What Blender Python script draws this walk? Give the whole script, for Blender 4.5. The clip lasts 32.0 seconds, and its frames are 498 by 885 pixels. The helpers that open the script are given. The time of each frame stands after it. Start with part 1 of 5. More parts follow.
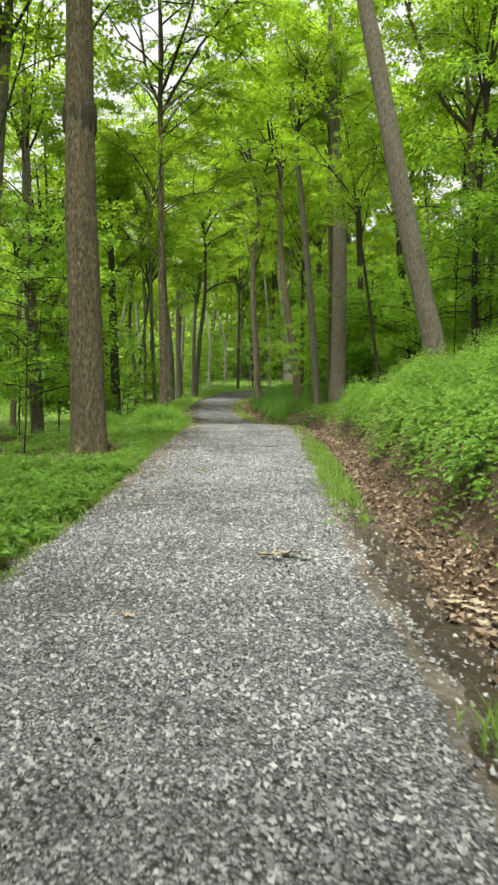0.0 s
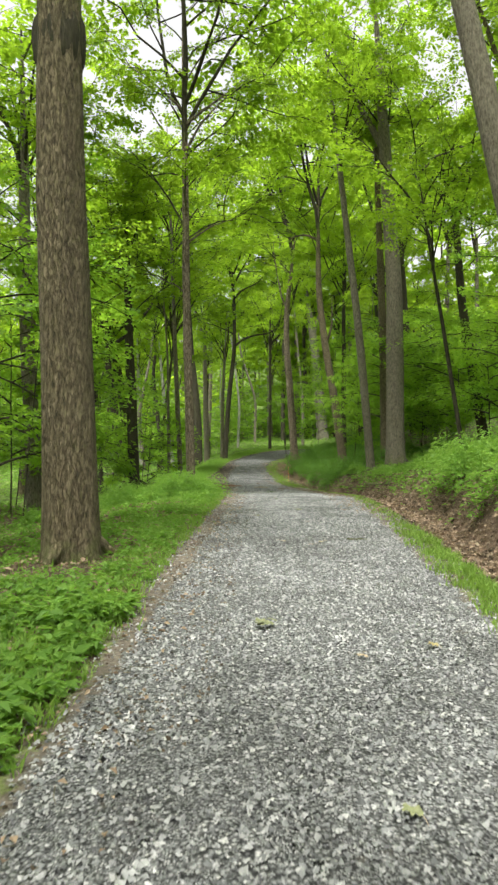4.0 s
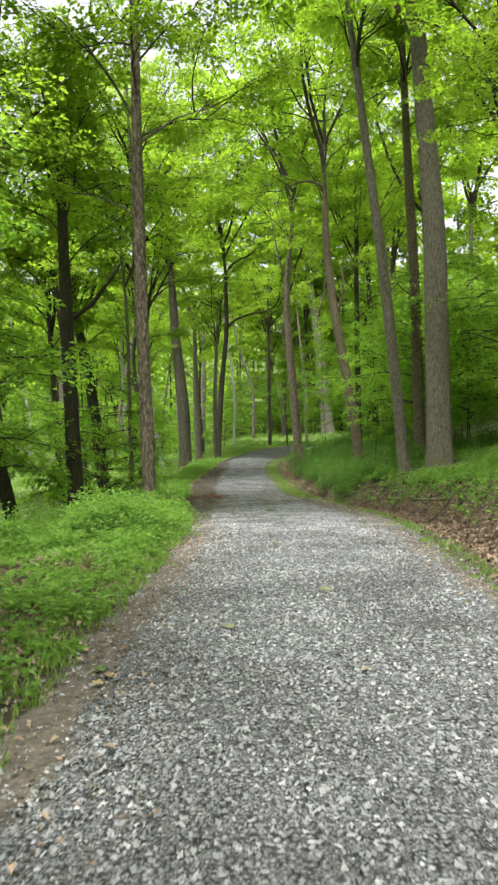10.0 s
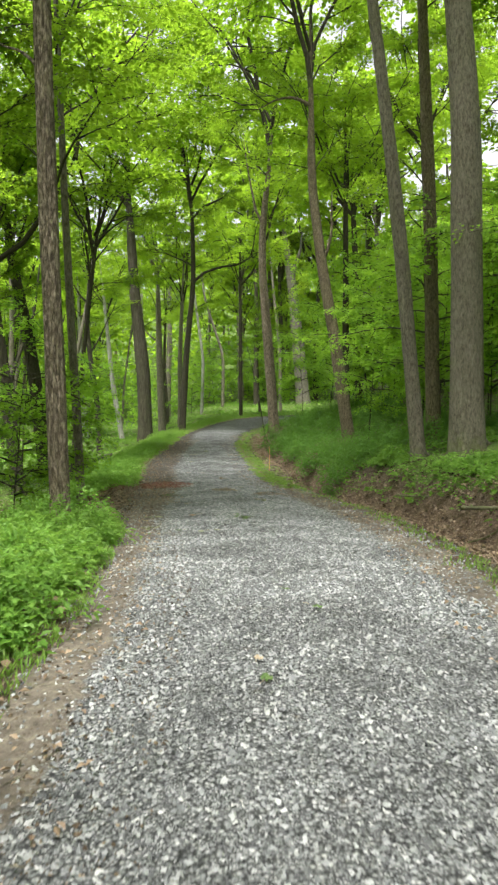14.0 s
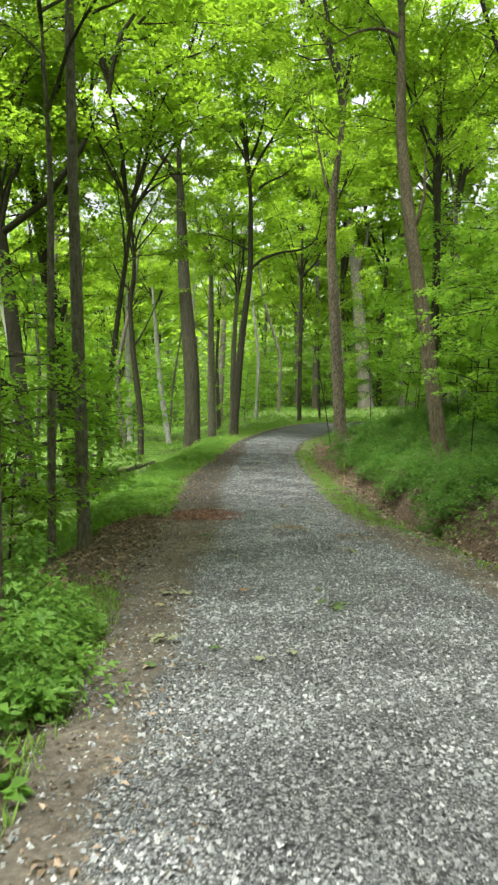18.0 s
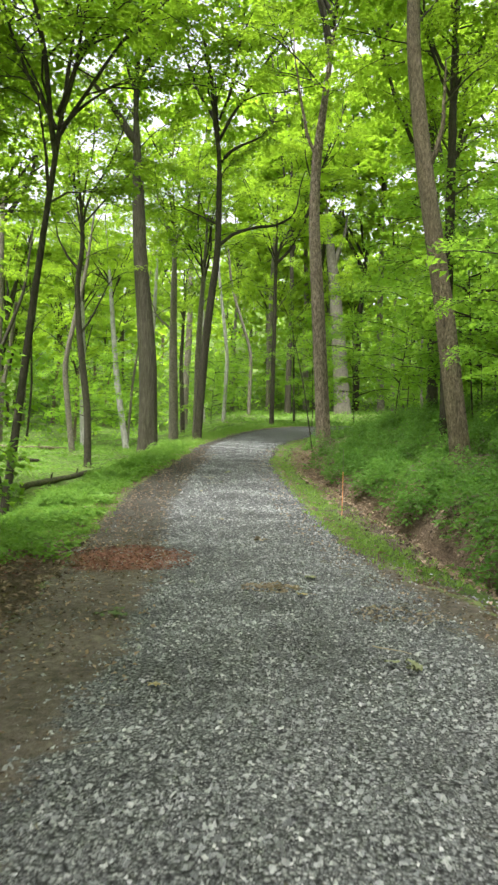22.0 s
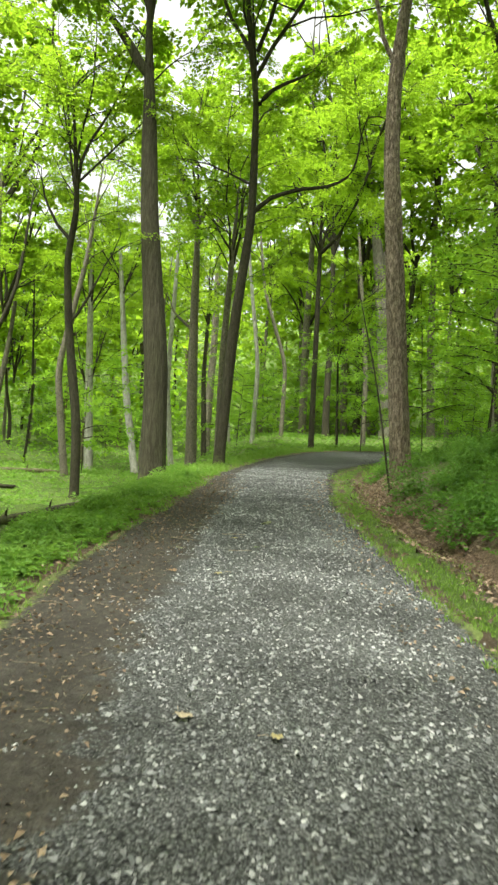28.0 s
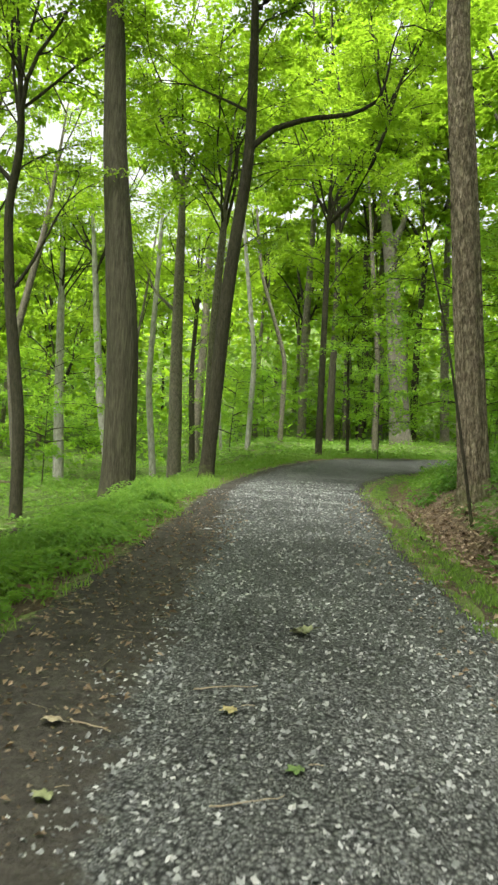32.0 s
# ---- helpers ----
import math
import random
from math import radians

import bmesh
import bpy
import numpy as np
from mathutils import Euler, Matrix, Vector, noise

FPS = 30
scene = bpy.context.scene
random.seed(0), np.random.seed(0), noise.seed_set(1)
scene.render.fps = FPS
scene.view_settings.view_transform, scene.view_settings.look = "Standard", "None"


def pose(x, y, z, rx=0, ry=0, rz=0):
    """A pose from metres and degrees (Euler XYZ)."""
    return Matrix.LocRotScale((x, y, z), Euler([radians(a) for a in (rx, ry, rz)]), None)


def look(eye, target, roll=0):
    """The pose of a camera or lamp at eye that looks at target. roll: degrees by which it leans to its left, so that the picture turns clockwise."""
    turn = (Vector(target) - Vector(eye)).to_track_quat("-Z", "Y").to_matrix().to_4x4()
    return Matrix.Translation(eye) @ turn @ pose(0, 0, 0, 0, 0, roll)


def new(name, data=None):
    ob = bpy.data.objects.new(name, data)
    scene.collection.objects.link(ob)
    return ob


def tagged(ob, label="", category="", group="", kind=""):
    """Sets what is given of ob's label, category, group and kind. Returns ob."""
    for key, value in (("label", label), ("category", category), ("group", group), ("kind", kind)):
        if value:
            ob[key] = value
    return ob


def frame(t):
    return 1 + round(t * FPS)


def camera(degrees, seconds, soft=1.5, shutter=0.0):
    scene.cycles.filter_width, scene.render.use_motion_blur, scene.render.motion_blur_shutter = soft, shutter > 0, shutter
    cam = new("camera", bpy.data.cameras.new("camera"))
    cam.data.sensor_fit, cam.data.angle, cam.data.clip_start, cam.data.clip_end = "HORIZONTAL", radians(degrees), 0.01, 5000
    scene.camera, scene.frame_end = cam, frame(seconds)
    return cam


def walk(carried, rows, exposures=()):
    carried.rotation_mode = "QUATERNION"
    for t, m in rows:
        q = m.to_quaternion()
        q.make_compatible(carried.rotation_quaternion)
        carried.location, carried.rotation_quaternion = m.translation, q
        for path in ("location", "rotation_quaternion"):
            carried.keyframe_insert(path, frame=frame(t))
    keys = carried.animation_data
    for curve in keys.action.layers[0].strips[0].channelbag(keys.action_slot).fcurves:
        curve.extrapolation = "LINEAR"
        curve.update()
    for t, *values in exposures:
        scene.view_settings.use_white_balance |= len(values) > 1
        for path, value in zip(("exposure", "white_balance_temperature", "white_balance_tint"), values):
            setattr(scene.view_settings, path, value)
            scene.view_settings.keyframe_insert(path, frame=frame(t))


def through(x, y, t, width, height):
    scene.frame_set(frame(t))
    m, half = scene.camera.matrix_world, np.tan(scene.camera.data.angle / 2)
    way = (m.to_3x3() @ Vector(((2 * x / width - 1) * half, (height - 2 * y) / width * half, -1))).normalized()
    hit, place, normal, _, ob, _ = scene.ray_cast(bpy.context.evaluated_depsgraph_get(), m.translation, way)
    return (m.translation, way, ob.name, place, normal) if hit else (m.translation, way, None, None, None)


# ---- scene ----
cam = camera(36.0, 32.0, 2.5, 0.3)
PATH = [
    (0, (0.055, 0.003, 1.359), (0.062, 2.002, 1.287), 0.8),
    (0.5, (-0.061, 0.734, 1.391), (-0.103, 2.731, 1.307), 0.3),
    (1, (-0.189, 1.369, 1.461), (-0.309, 3.364, 1.377), 0.8),
    (1.5, (-0.283, 2.106, 1.465), (-0.403, 4.102, 1.434), 1.5),
    (2, (-0.315, 2.829, 1.488), (-0.417, 4.826, 1.507), 3.2),
    (2.5, (-0.35, 3.616, 1.53), (-0.458, 5.612, 1.609), 3.4),
    (3, (-0.391, 4.291, 1.541), (-0.482, 6.288, 1.628), 2.8),
    (3.5, (-0.494, 4.927, 1.578), (-0.576, 6.923, 1.67), 0.3),
    (4, (-0.534, 5.558, 1.587), (-0.598, 7.555, 1.67), 0.1),
    (4.5, (-0.612, 6.301, 1.616), (-0.577, 8.298, 1.7), 1.5),
    (6.5, (-0.54, 8.697, 1.691), (-0.502, 10.693, 1.808), 2.1),
    (7, (-0.517, 9.489, 1.724), (-0.593, 11.485, 1.833), 2.4),
    (7.5, (-0.487, 10.147, 1.768), (-0.588, 12.142, 1.875), 1.3),
    (8, (-0.466, 10.889, 1.805), (-0.574, 12.883, 1.909), 1.3),
    (8.5, (-0.462, 11.567, 1.864), (-0.552, 13.562, 1.973), 2.1),
    (9, (-0.469, 12.35, 1.904), (-0.56, 14.345, 2.014), 1.4),
    (9.5, (-0.482, 13.071, 1.921), (-0.55, 15.068, 2.005), 1.1),
    (10, (-0.478, 13.848, 1.961), (-0.545, 15.846, 2.032), -0.8),
    (10.5, (-0.513, 14.567, 1.995), (-0.585, 16.564, 2.054), -0.2),
    (11, (-0.622, 15.375, 2.037), (-0.731, 17.371, 2.085), 1.1),
    (11.5, (-0.635, 16.098, 2.059), (-0.76, 18.094, 2.082), -1.0),
    (12, (-0.57, 16.723, 2.097), (-0.718, 18.717, 2.111), -1.2),
    (12.5, (-0.544, 17.414, 2.136), (-0.687, 19.409, 2.123), -0.7),
    (13, (-0.54, 18.147, 2.184), (-0.573, 20.147, 2.171), -0.8),
    (13.5, (-0.539, 18.831, 2.228), (-0.522, 20.831, 2.211), -0.5),
    (14, (-0.582, 19.592, 2.282), (-0.571, 21.592, 2.27), -0.3),
    (14.5, (-0.562, 20.347, 2.3), (-0.563, 22.347, 2.307), 0.4),
    (15, (-0.603, 21.128, 2.348), (-0.677, 23.126, 2.336), 0.5),
    (15.5, (-0.611, 21.838, 2.389), (-0.729, 23.835, 2.38), 0.3),
    (17.5, (-0.96, 24.419, 2.451), (-1.095, 26.415, 2.442), 0.6),
    (18, (-0.968, 25.132, 2.449), (-1.094, 27.128, 2.449), 1.0),
    (18.5, (-0.96, 25.845, 2.463), (-1.099, 27.84, 2.474), 1.8),
    (19, (-1.013, 26.531, 2.426), (-1.167, 28.525, 2.439), 2.0),
    (19.5, (-1.048, 27.245, 2.409), (-1.222, 29.237, 2.455), 2.1),
    (20, (-1.066, 27.9, 2.408), (-1.241, 29.891, 2.501), 1.9),
    (20.5, (-1.109, 28.62, 2.368), (-1.283, 30.61, 2.473), 1.1),
    (21, (-1.125, 29.325, 2.355), (-1.304, 31.314, 2.455), 1.4),
    (21.5, (-1.142, 30.079, 2.329), (-1.25, 32.074, 2.403), 1.6),
    (22, (-1.169, 30.819, 2.315), (-1.214, 32.819, 2.337), 1.6),
    (22.5, (-1.213, 31.552, 2.296), (-1.2, 33.552, 2.321), 0.9),
    (23, (-1.262, 32.325, 2.271), (-1.236, 34.325, 2.289), 1.5),
    (23.5, (-1.288, 32.979, 2.293), (-1.27, 34.979, 2.307), 1.9),
    (24, (-1.294, 33.681, 2.275), (-1.287, 35.681, 2.3), 2.1),
    (24.5, (-1.374, 34.385, 2.272), (-1.38, 36.384, 2.312), 1.5),
    (25, (-1.412, 35.069, 2.252), (-1.47, 37.068, 2.301), 1.7),
    (25.5, (-1.479, 35.72, 2.24), (-1.542, 37.718, 2.286), 2.0),
    (27.5, (-1.782, 38.552, 2.405), (-1.876, 40.55, 2.443), 3),
    (28, (-1.839, 39.389, 2.442), (-1.951, 41.384, 2.528), 2.9),
    (28.5, (-1.84, 40.225, 2.464), (-1.951, 42.218, 2.579), 3.5),
    (29, (-1.874, 41.064, 2.488), (-1.996, 43.057, 2.608), 3.4),
    (29.5, (-1.897, 41.916, 2.555), (-2.033, 43.908, 2.670), 3),
    (30, (-2.032, 42.711, 2.577), (-2.21, 44.701, 2.684), 2.9),
    (30.5, (-2.117, 43.508, 2.594), (-2.292, 45.498, 2.694), 2.3),
    (31, (-2.22, 44.291, 2.617), (-2.383, 46.282, 2.721), 1),
    (31.5, (-2.276, 45.061, 2.646), (-2.415, 47.053, 2.754), 1.1),
    (32, (-2.323, 45.764, 2.683), (-2.416, 47.759, 2.786), 2.9),
]
walk(cam, [(t, look(eye, target, roll)) for t, eye, target, roll in PATH], [(0, 1.9, 6750, 10), (4, 1.9, 6750, 9), (8, 1.9, 6600, 8), (10, 2.03, 6450, 13), (12, 2.03, 6450, 15), (15, 2.08, 6550, 9), (19, 2.1, 6450, 7), (21, 2.34, 6450, 12), (24.5, 2.34, 6600, 10), (28, 2.15, 6850, 4), (30, 2.03, 6850, 4), (32, 2.05, 6750, 5)])
SKY, SUN = 0.10, 1.9

# ---- light ----
world = bpy.data.worlds.new("sky")
scene.world = world
world.use_nodes = True
wn = world.node_tree.nodes
sky = wn.new("ShaderNodeTexSky")
sky.sky_type = "NISHITA"
sky.sun_disc = False
sky.sun_elevation, sky.sun_rotation = radians(70), radians(200)
sky.air_density, sky.dust_density, sky.ozone_density = 1.0, 6.0, 0.6
wn["Background"].inputs["Strength"].default_value = SKY
pale = wn.new("ShaderNodeHueSaturation")
pale.inputs["Saturation"].default_value = 0.12
world.node_tree.links.new(sky.outputs["Color"], pale.inputs["Color"])
world.node_tree.links.new(pale.outputs["Color"], wn["Background"].inputs["Color"])
sun_data = bpy.data.lights.new("sun", "SUN")
sun_data.energy, sun_data.angle, sun_data.color = SUN, radians(30), (1.0, 0.985, 0.95)
sun = new("sun", sun_data)
sun.matrix_world = look((0, 0, 60), (0 + 60 * math.cos(radians(70)) * math.sin(radians(200)) * -1, 60 * math.cos(radians(70)) * math.cos(radians(200)) * -1, 60 - 60 * math.sin(radians(70))))


# ---- materials ----
def material(name, rough=0.8, spec=0.3):
    m = bpy.data.materials.new(name)
    m.use_nodes = True
    b = m.node_tree.nodes["Principled BSDF"]
    b.inputs["Roughness"].default_value = rough
    b.inputs["Specular IOR Level"].default_value = spec
    return m, m.node_tree, b


def noise_tex(tree, scale, detail=5.0, vector=None, rough=0.6):
    n = tree.nodes.new("ShaderNodeTexNoise")
    n.inputs["Scale"].default_value, n.inputs["Detail"].default_value, n.inputs["Roughness"].default_value = scale, detail, rough
    if vector is not None:
        tree.links.new(vector, n.inputs["Vector"])
    return n.outputs["Fac"]


def ramp(tree, fac, stops):
    r = tree.nodes.new("ShaderNodeValToRGB")
    while len(r.color_ramp.elements) < len(stops):
        r.color_ramp.elements.new(0.5)
    for e, (p, c) in zip(r.color_ramp.elements, stops):
        e.position, e.color = p, (*c, 1.0)
    tree.links.new(fac, r.inputs["Fac"])
    return r.outputs["Color"]


def mix(tree, fac, a, b, mode="MIX"):
    n = tree.nodes.new("ShaderNodeMix")
    n.data_type, n.blend_type = "RGBA", mode
    for value, key in ((fac, 0), (a, 6), (b, 7)):
        if isinstance(value, (int, float)):
            n.inputs[key].default_value = value
        elif isinstance(value, tuple):
            n.inputs[key].default_value = (*value, 1.0)
        else:
            tree.links.new(value, n.inputs[key])
    return n.outputs[2]


def maths(tree, op, a, b):
    n = tree.nodes.new("ShaderNodeMath")
    n.operation = op
    for k, v in enumerate((a, b)):
        if isinstance(v, (int, float)):
            n.inputs[k].default_value = v
        else:
            tree.links.new(v, n.inputs[k])
    return n.outputs[0]


def bump(tree, bsdf, height, strength, distance):
    n = tree.nodes.new("ShaderNodeBump")
    n.inputs["Strength"].default_value, n.inputs["Distance"].default_value = strength, distance
    tree.links.new(height, n.inputs["Height"])
    tree.links.new(n.outputs["Normal"], bsdf.inputs["Normal"])


def coords(tree, scale=(1, 1, 1)):
    t = tree.nodes.new("ShaderNodeTexCoord")
    m = tree.nodes.new("ShaderNodeMapping")
    m.inputs["Scale"].default_value = scale
    tree.links.new(t.outputs["Object"], m.inputs["Vector"])
    return m.outputs["Vector"]


def random_fac(tree, island=True):
    if island:
        return tree.nodes.new("ShaderNodeNewGeometry").outputs["Random Per Island"]
    return tree.nodes.new("ShaderNodeObjectInfo").outputs["Random"]


def leaf_material(name, dark, mid, light, through=0.5, glow=(0.35, 0.6, 0.05)):
    """Thin leaves: a matt-glossy face, and light that passes through them."""
    m, t, b = material(name, 0.5, 0.16)
    patch = noise_tex(t, 0.35, 2.0, coords(t))
    col = ramp(t, random_fac(t), [(0.0, dark), (0.5, mid), (1.0, light)])
    col = mix(t, maths(t, "MULTIPLY", patch, 0.45), col, light)
    t.links.new(col, b.inputs["Base Color"])
    tr = t.nodes.new("ShaderNodeBsdfTranslucent")
    t.links.new(mix(t, 0.55, col, glow), tr.inputs["Color"])
    sh = t.nodes.new("ShaderNodeMixShader")
    sh.inputs["Fac"].default_value = through
    t.links.new(b.outputs["BSDF"], sh.inputs[1])
    t.links.new(tr.outputs["BSDF"], sh.inputs[2])
    t.links.new(sh.outputs["Shader"], t.nodes["Material Output"].inputs["Surface"])
    return m


def bark_material(name, dark, mid, light, stretch=5.0, strength=0.8, fissure=16.0, plates=0.0, cracks=0.45):
    """Furrowed bark: upright ridges broken into plates, with moss and lichen stains."""
    m, t, b = material(name, 0.9, 0.2)
    v = coords(t, (1, 1, 1 / stretch))
    ridge = noise_tex(t, fissure, 5.0, v, 0.6)
    hair = noise_tex(t, fissure * 2.6, 3.0, v, 0.6)
    stain = noise_tex(t, 1.3, 4.0, coords(t))
    col = ramp(t, maths(t, "ADD", maths(t, "MULTIPLY", ridge, 0.65), maths(t, "MULTIPLY", hair, 0.35)), [(0.38, dark), (0.48, mid), (0.62, light)])
    if plates:
        warp = mix(t, 0.12, coords(t, (1, 1, 0.3)), t.nodes["Noise Texture"].outputs["Color"])
        cell = t.nodes.new("ShaderNodeTexVoronoi")
        cell.feature = "DISTANCE_TO_EDGE"
        cell.inputs["Scale"].default_value = plates
        t.links.new(warp, cell.inputs["Vector"])
        crack = ramp(t, cell.outputs["Distance"], [(0.0, (0.3, 0.28, 0.26)), (0.04, (0.85, 0.84, 0.82)), (0.14, (1.05, 1.05, 1.05))])
        col = mix(t, cracks, col, crack, "MULTIPLY")
        ridge = mix(t, cracks, ridge, crack)
    col = mix(t, maths(t, "MULTIPLY", stain, 0.35), col, (0.10, 0.105, 0.06))
    col = mix(t, maths(t, "MULTIPLY", noise_tex(t, 5.0, 3.0, v), 0.15), col, light)
    low = t.nodes.new("ShaderNodeSeparateXYZ")
    t.links.new(coords(t), low.inputs["Vector"])
    moss = maths(t, "SUBTRACT", maths(t, "ADD", 0.05, noise_tex(t, 6.0, 5.0, coords(t))), maths(t, "MULTIPLY", low.outputs["Z"], 0.55))
    col = mix(t, ramp(t, moss, [(0.34, (0, 0, 0)), (0.62, (0.75, 0.75, 0.75))]), col, (0.10, 0.115, 0.04))
    t.links.new(col, b.inputs["Base Color"])
    bump(t, b, ridge, strength, 0.05)
    return m


LEAF = leaf_material("maple_leaf", (0.049, 0.10, 0.0115), (0.087, 0.161, 0.017), (0.142, 0.232, 0.025), 0.64, (0.475, 0.75, 0.036))
LEAF_LOW = leaf_material("understorey_leaf", (0.055, 0.125, 0.018), (0.09, 0.185, 0.026), (0.14, 0.26, 0.04), 0.6, (0.46, 0.78, 0.05))
HERB = leaf_material("herb_leaf", (0.055, 0.13, 0.018), (0.09, 0.19, 0.03), (0.15, 0.27, 0.05), 0.42, (0.36, 0.62, 0.08))
GRASS = leaf_material("grass_blade", (0.07, 0.14, 0.024), (0.115, 0.205, 0.036), (0.18, 0.28, 0.062), 0.42, (0.38, 0.62, 0.08))
# Darker copy of the herb leaf: the bank's shade is put into its colour.
BANK_SHADED = leaf_material("shaded_bank_leaf", (0.026, 0.075, 0.014), (0.048, 0.115, 0.02), (0.085, 0.17, 0.032), 0.4, (0.26, 0.52, 0.06))
DRY_LEAF = leaf_material("dry_leaf", (0.10, 0.065, 0.04), (0.19, 0.135, 0.088), (0.34, 0.26, 0.185), 0.08, (0.3, 0.2, 0.1))
BARK = bark_material("furrowed_bark", (0.032, 0.026, 0.017), (0.128, 0.1, 0.062), (0.225, 0.182, 0.118), 3.5, 1.0, 30.0, 22.0, 0.6)
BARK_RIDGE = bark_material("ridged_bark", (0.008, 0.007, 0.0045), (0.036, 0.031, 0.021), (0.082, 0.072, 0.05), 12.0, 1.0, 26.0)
BARK_GREY = bark_material("grey_bark", (0.055, 0.048, 0.036), (0.14, 0.123, 0.094), (0.235, 0.21, 0.166), 3.0, 0.8, 24.0, 26.0)
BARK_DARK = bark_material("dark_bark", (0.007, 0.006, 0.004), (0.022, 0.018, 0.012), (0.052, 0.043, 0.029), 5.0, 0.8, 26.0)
BARK_PALE = bark_material("pale_bark", (0.07, 0.062, 0.047), (0.125, 0.113, 0.089), (0.19, 0.175, 0.143), 2.5, 0.4, 9.0)
BARK_WHITE = bark_material("whitish_bark", (0.16, 0.155, 0.136), (0.28, 0.27, 0.24), (0.40, 0.39, 0.355), 3.0, 0.3, 9.0)
BARK_SHAG = bark_material("shaggy_bark", (0.028, 0.018, 0.011), (0.125, 0.094, 0.064), (0.33, 0.275, 0.21), 3.4, 1.0, 24.0, 20.0, 0.6)

STONE, st, sb = material("crushed_stone", 0.75, 0.35)
sc = ramp(st, random_fac(st), [(0.0, (0.085, 0.089, 0.091)), (0.4, (0.20, 0.207, 0.209)), (0.85, (0.31, 0.316, 0.313)), (0.99, (0.40, 0.40, 0.39))])
sc = mix(st, 0.35, sc, ramp(st, noise_tex(st, 60.0, 4.0, coords(st)), [(0.3, (0.55, 0.55, 0.55)), (0.7, (1.2, 1.2, 1.2))]), "MULTIPLY")
st.links.new(sc, sb.inputs["Base Color"])
sc = mix(st, 0.8, sc, ramp(st, noise_tex(st, 0.9, 6.0, coords(st)), [(0.36, (0.68, 0.68, 0.67)), (0.62, (1.25, 1.25, 1.25))]), "MULTIPLY")
st.links.new(sc, sb.inputs["Base Color"])
bump(st, sb, noise_tex(st, 90.0, 4.0, coords(st)), 0.4, 0.004)

# Ground: soil, leaf mould and moss-green cover, by the share of green held in the mesh.
SOIL, gt, gb = material("forest_soil", 0.95, 0.15)
gv = coords(gt)
mask = gt.nodes.new("ShaderNodeVertexColor")
mask.layer_name = "cover"
sep = gt.nodes.new("ShaderNodeSeparateColor")
gt.links.new(mask.outputs["Color"], sep.inputs["Color"])
soil = ramp(gt, noise_tex(gt, 26.0, 10.0, gv, 0.8), [(0.3, (0.05, 0.041, 0.031)), (0.5, (0.125, 0.102, 0.077)), (0.7, (0.235, 0.196, 0.15))])
soil = mix(gt, 0.6, soil, ramp(gt, noise_tex(gt, 3.0, 6.0, gv, 0.7), [(0.35, (0.68, 0.66, 0.64)), (0.65, (1.2, 1.18, 1.14))]), "MULTIPLY")
litter = ramp(gt, noise_tex(gt, 28.0, 6.0, gv, 0.75), [(0.3, (0.06, 0.04, 0.027)), (0.52, (0.17, 0.12, 0.08)), (0.72, (0.34, 0.26, 0.18))])
green = ramp(gt, noise_tex(gt, 22.0, 6.0, gv, 0.7), [(0.25, (0.06, 0.10, 0.022)), (0.5, (0.108, 0.172, 0.04)), (0.78, (0.18, 0.25, 0.075))])
patchy = noise_tex(gt, 1.1, 6.0, gv, 0.65)
share = maths(gt, "ADD", sep.outputs["Green"], maths(gt, "MULTIPLY", maths(gt, "SUBTRACT", patchy, 0.5), 1.3))
share = maths(gt, "ADD", share, maths(gt, "MULTIPLY", maths(gt, "SUBTRACT", noise_tex(gt, 9.0, 5.0, gv, 0.7), 0.5), 0.9))
green = mix(gt, 0.7, green, ramp(gt, noise_tex(gt, 0.9, 8.0, gv, 0.75), [(0.3, (0.45, 0.42, 0.5)), (0.5, (1.0, 1.0, 1.0)), (0.7, (1.3, 1.12, 0.9))]), "MULTIPLY")
share_r = ramp(gt, share, [(0.42, (0, 0, 0)), (0.58, (1, 1, 1))])
base = mix(gt, sep.outputs["Red"], soil, litter)
gt.links.new(mix(gt, share_r, base, green), gb.inputs["Base Color"])
bump(gt, gb, noise_tex(gt, 17.0, 10.0, gv, 0.85), 1.0, 0.12)

# Road bed: crushed stone fines, with trodden earth where the mesh says so.
ROAD, rt, rb = material("gravel_road", 0.9, 0.2)
rv = coords(rt)
rmask = rt.nodes.new("ShaderNodeVertexColor")
rmask.layer_name = "cover"
rsep = rt.nodes.new("ShaderNodeSeparateColor")
rt.links.new(rmask.outputs["Color"], rsep.inputs["Color"])
def chips(scale):
    """Close-packed angular chips: a grey of its own for each, dark in the joints."""
    v = rt.nodes.new("ShaderNodeTexVoronoi")
    v.inputs["Scale"].default_value = scale
    rt.links.new(rv, v.inputs["Vector"])
    pick = rt.nodes.new("ShaderNodeSeparateColor")
    rt.links.new(v.outputs["Color"], pick.inputs["Color"])
    shade = ramp(rt, pick.outputs["Red"], [(0.0, (0.095, 0.099, 0.103)), (0.5, (0.245, 0.251, 0.256)), (0.9, (0.35, 0.354, 0.354)), (1.0, (0.46, 0.458, 0.445))])
    gap = ramp(rt, v.outputs["Distance"], [(0.2, (1.0, 1.0, 1.0)), (0.66, (0.12, 0.12, 0.12))])
    return mix(rt, 1.0, shade, gap, "MULTIPLY"), v.outputs["Distance"]


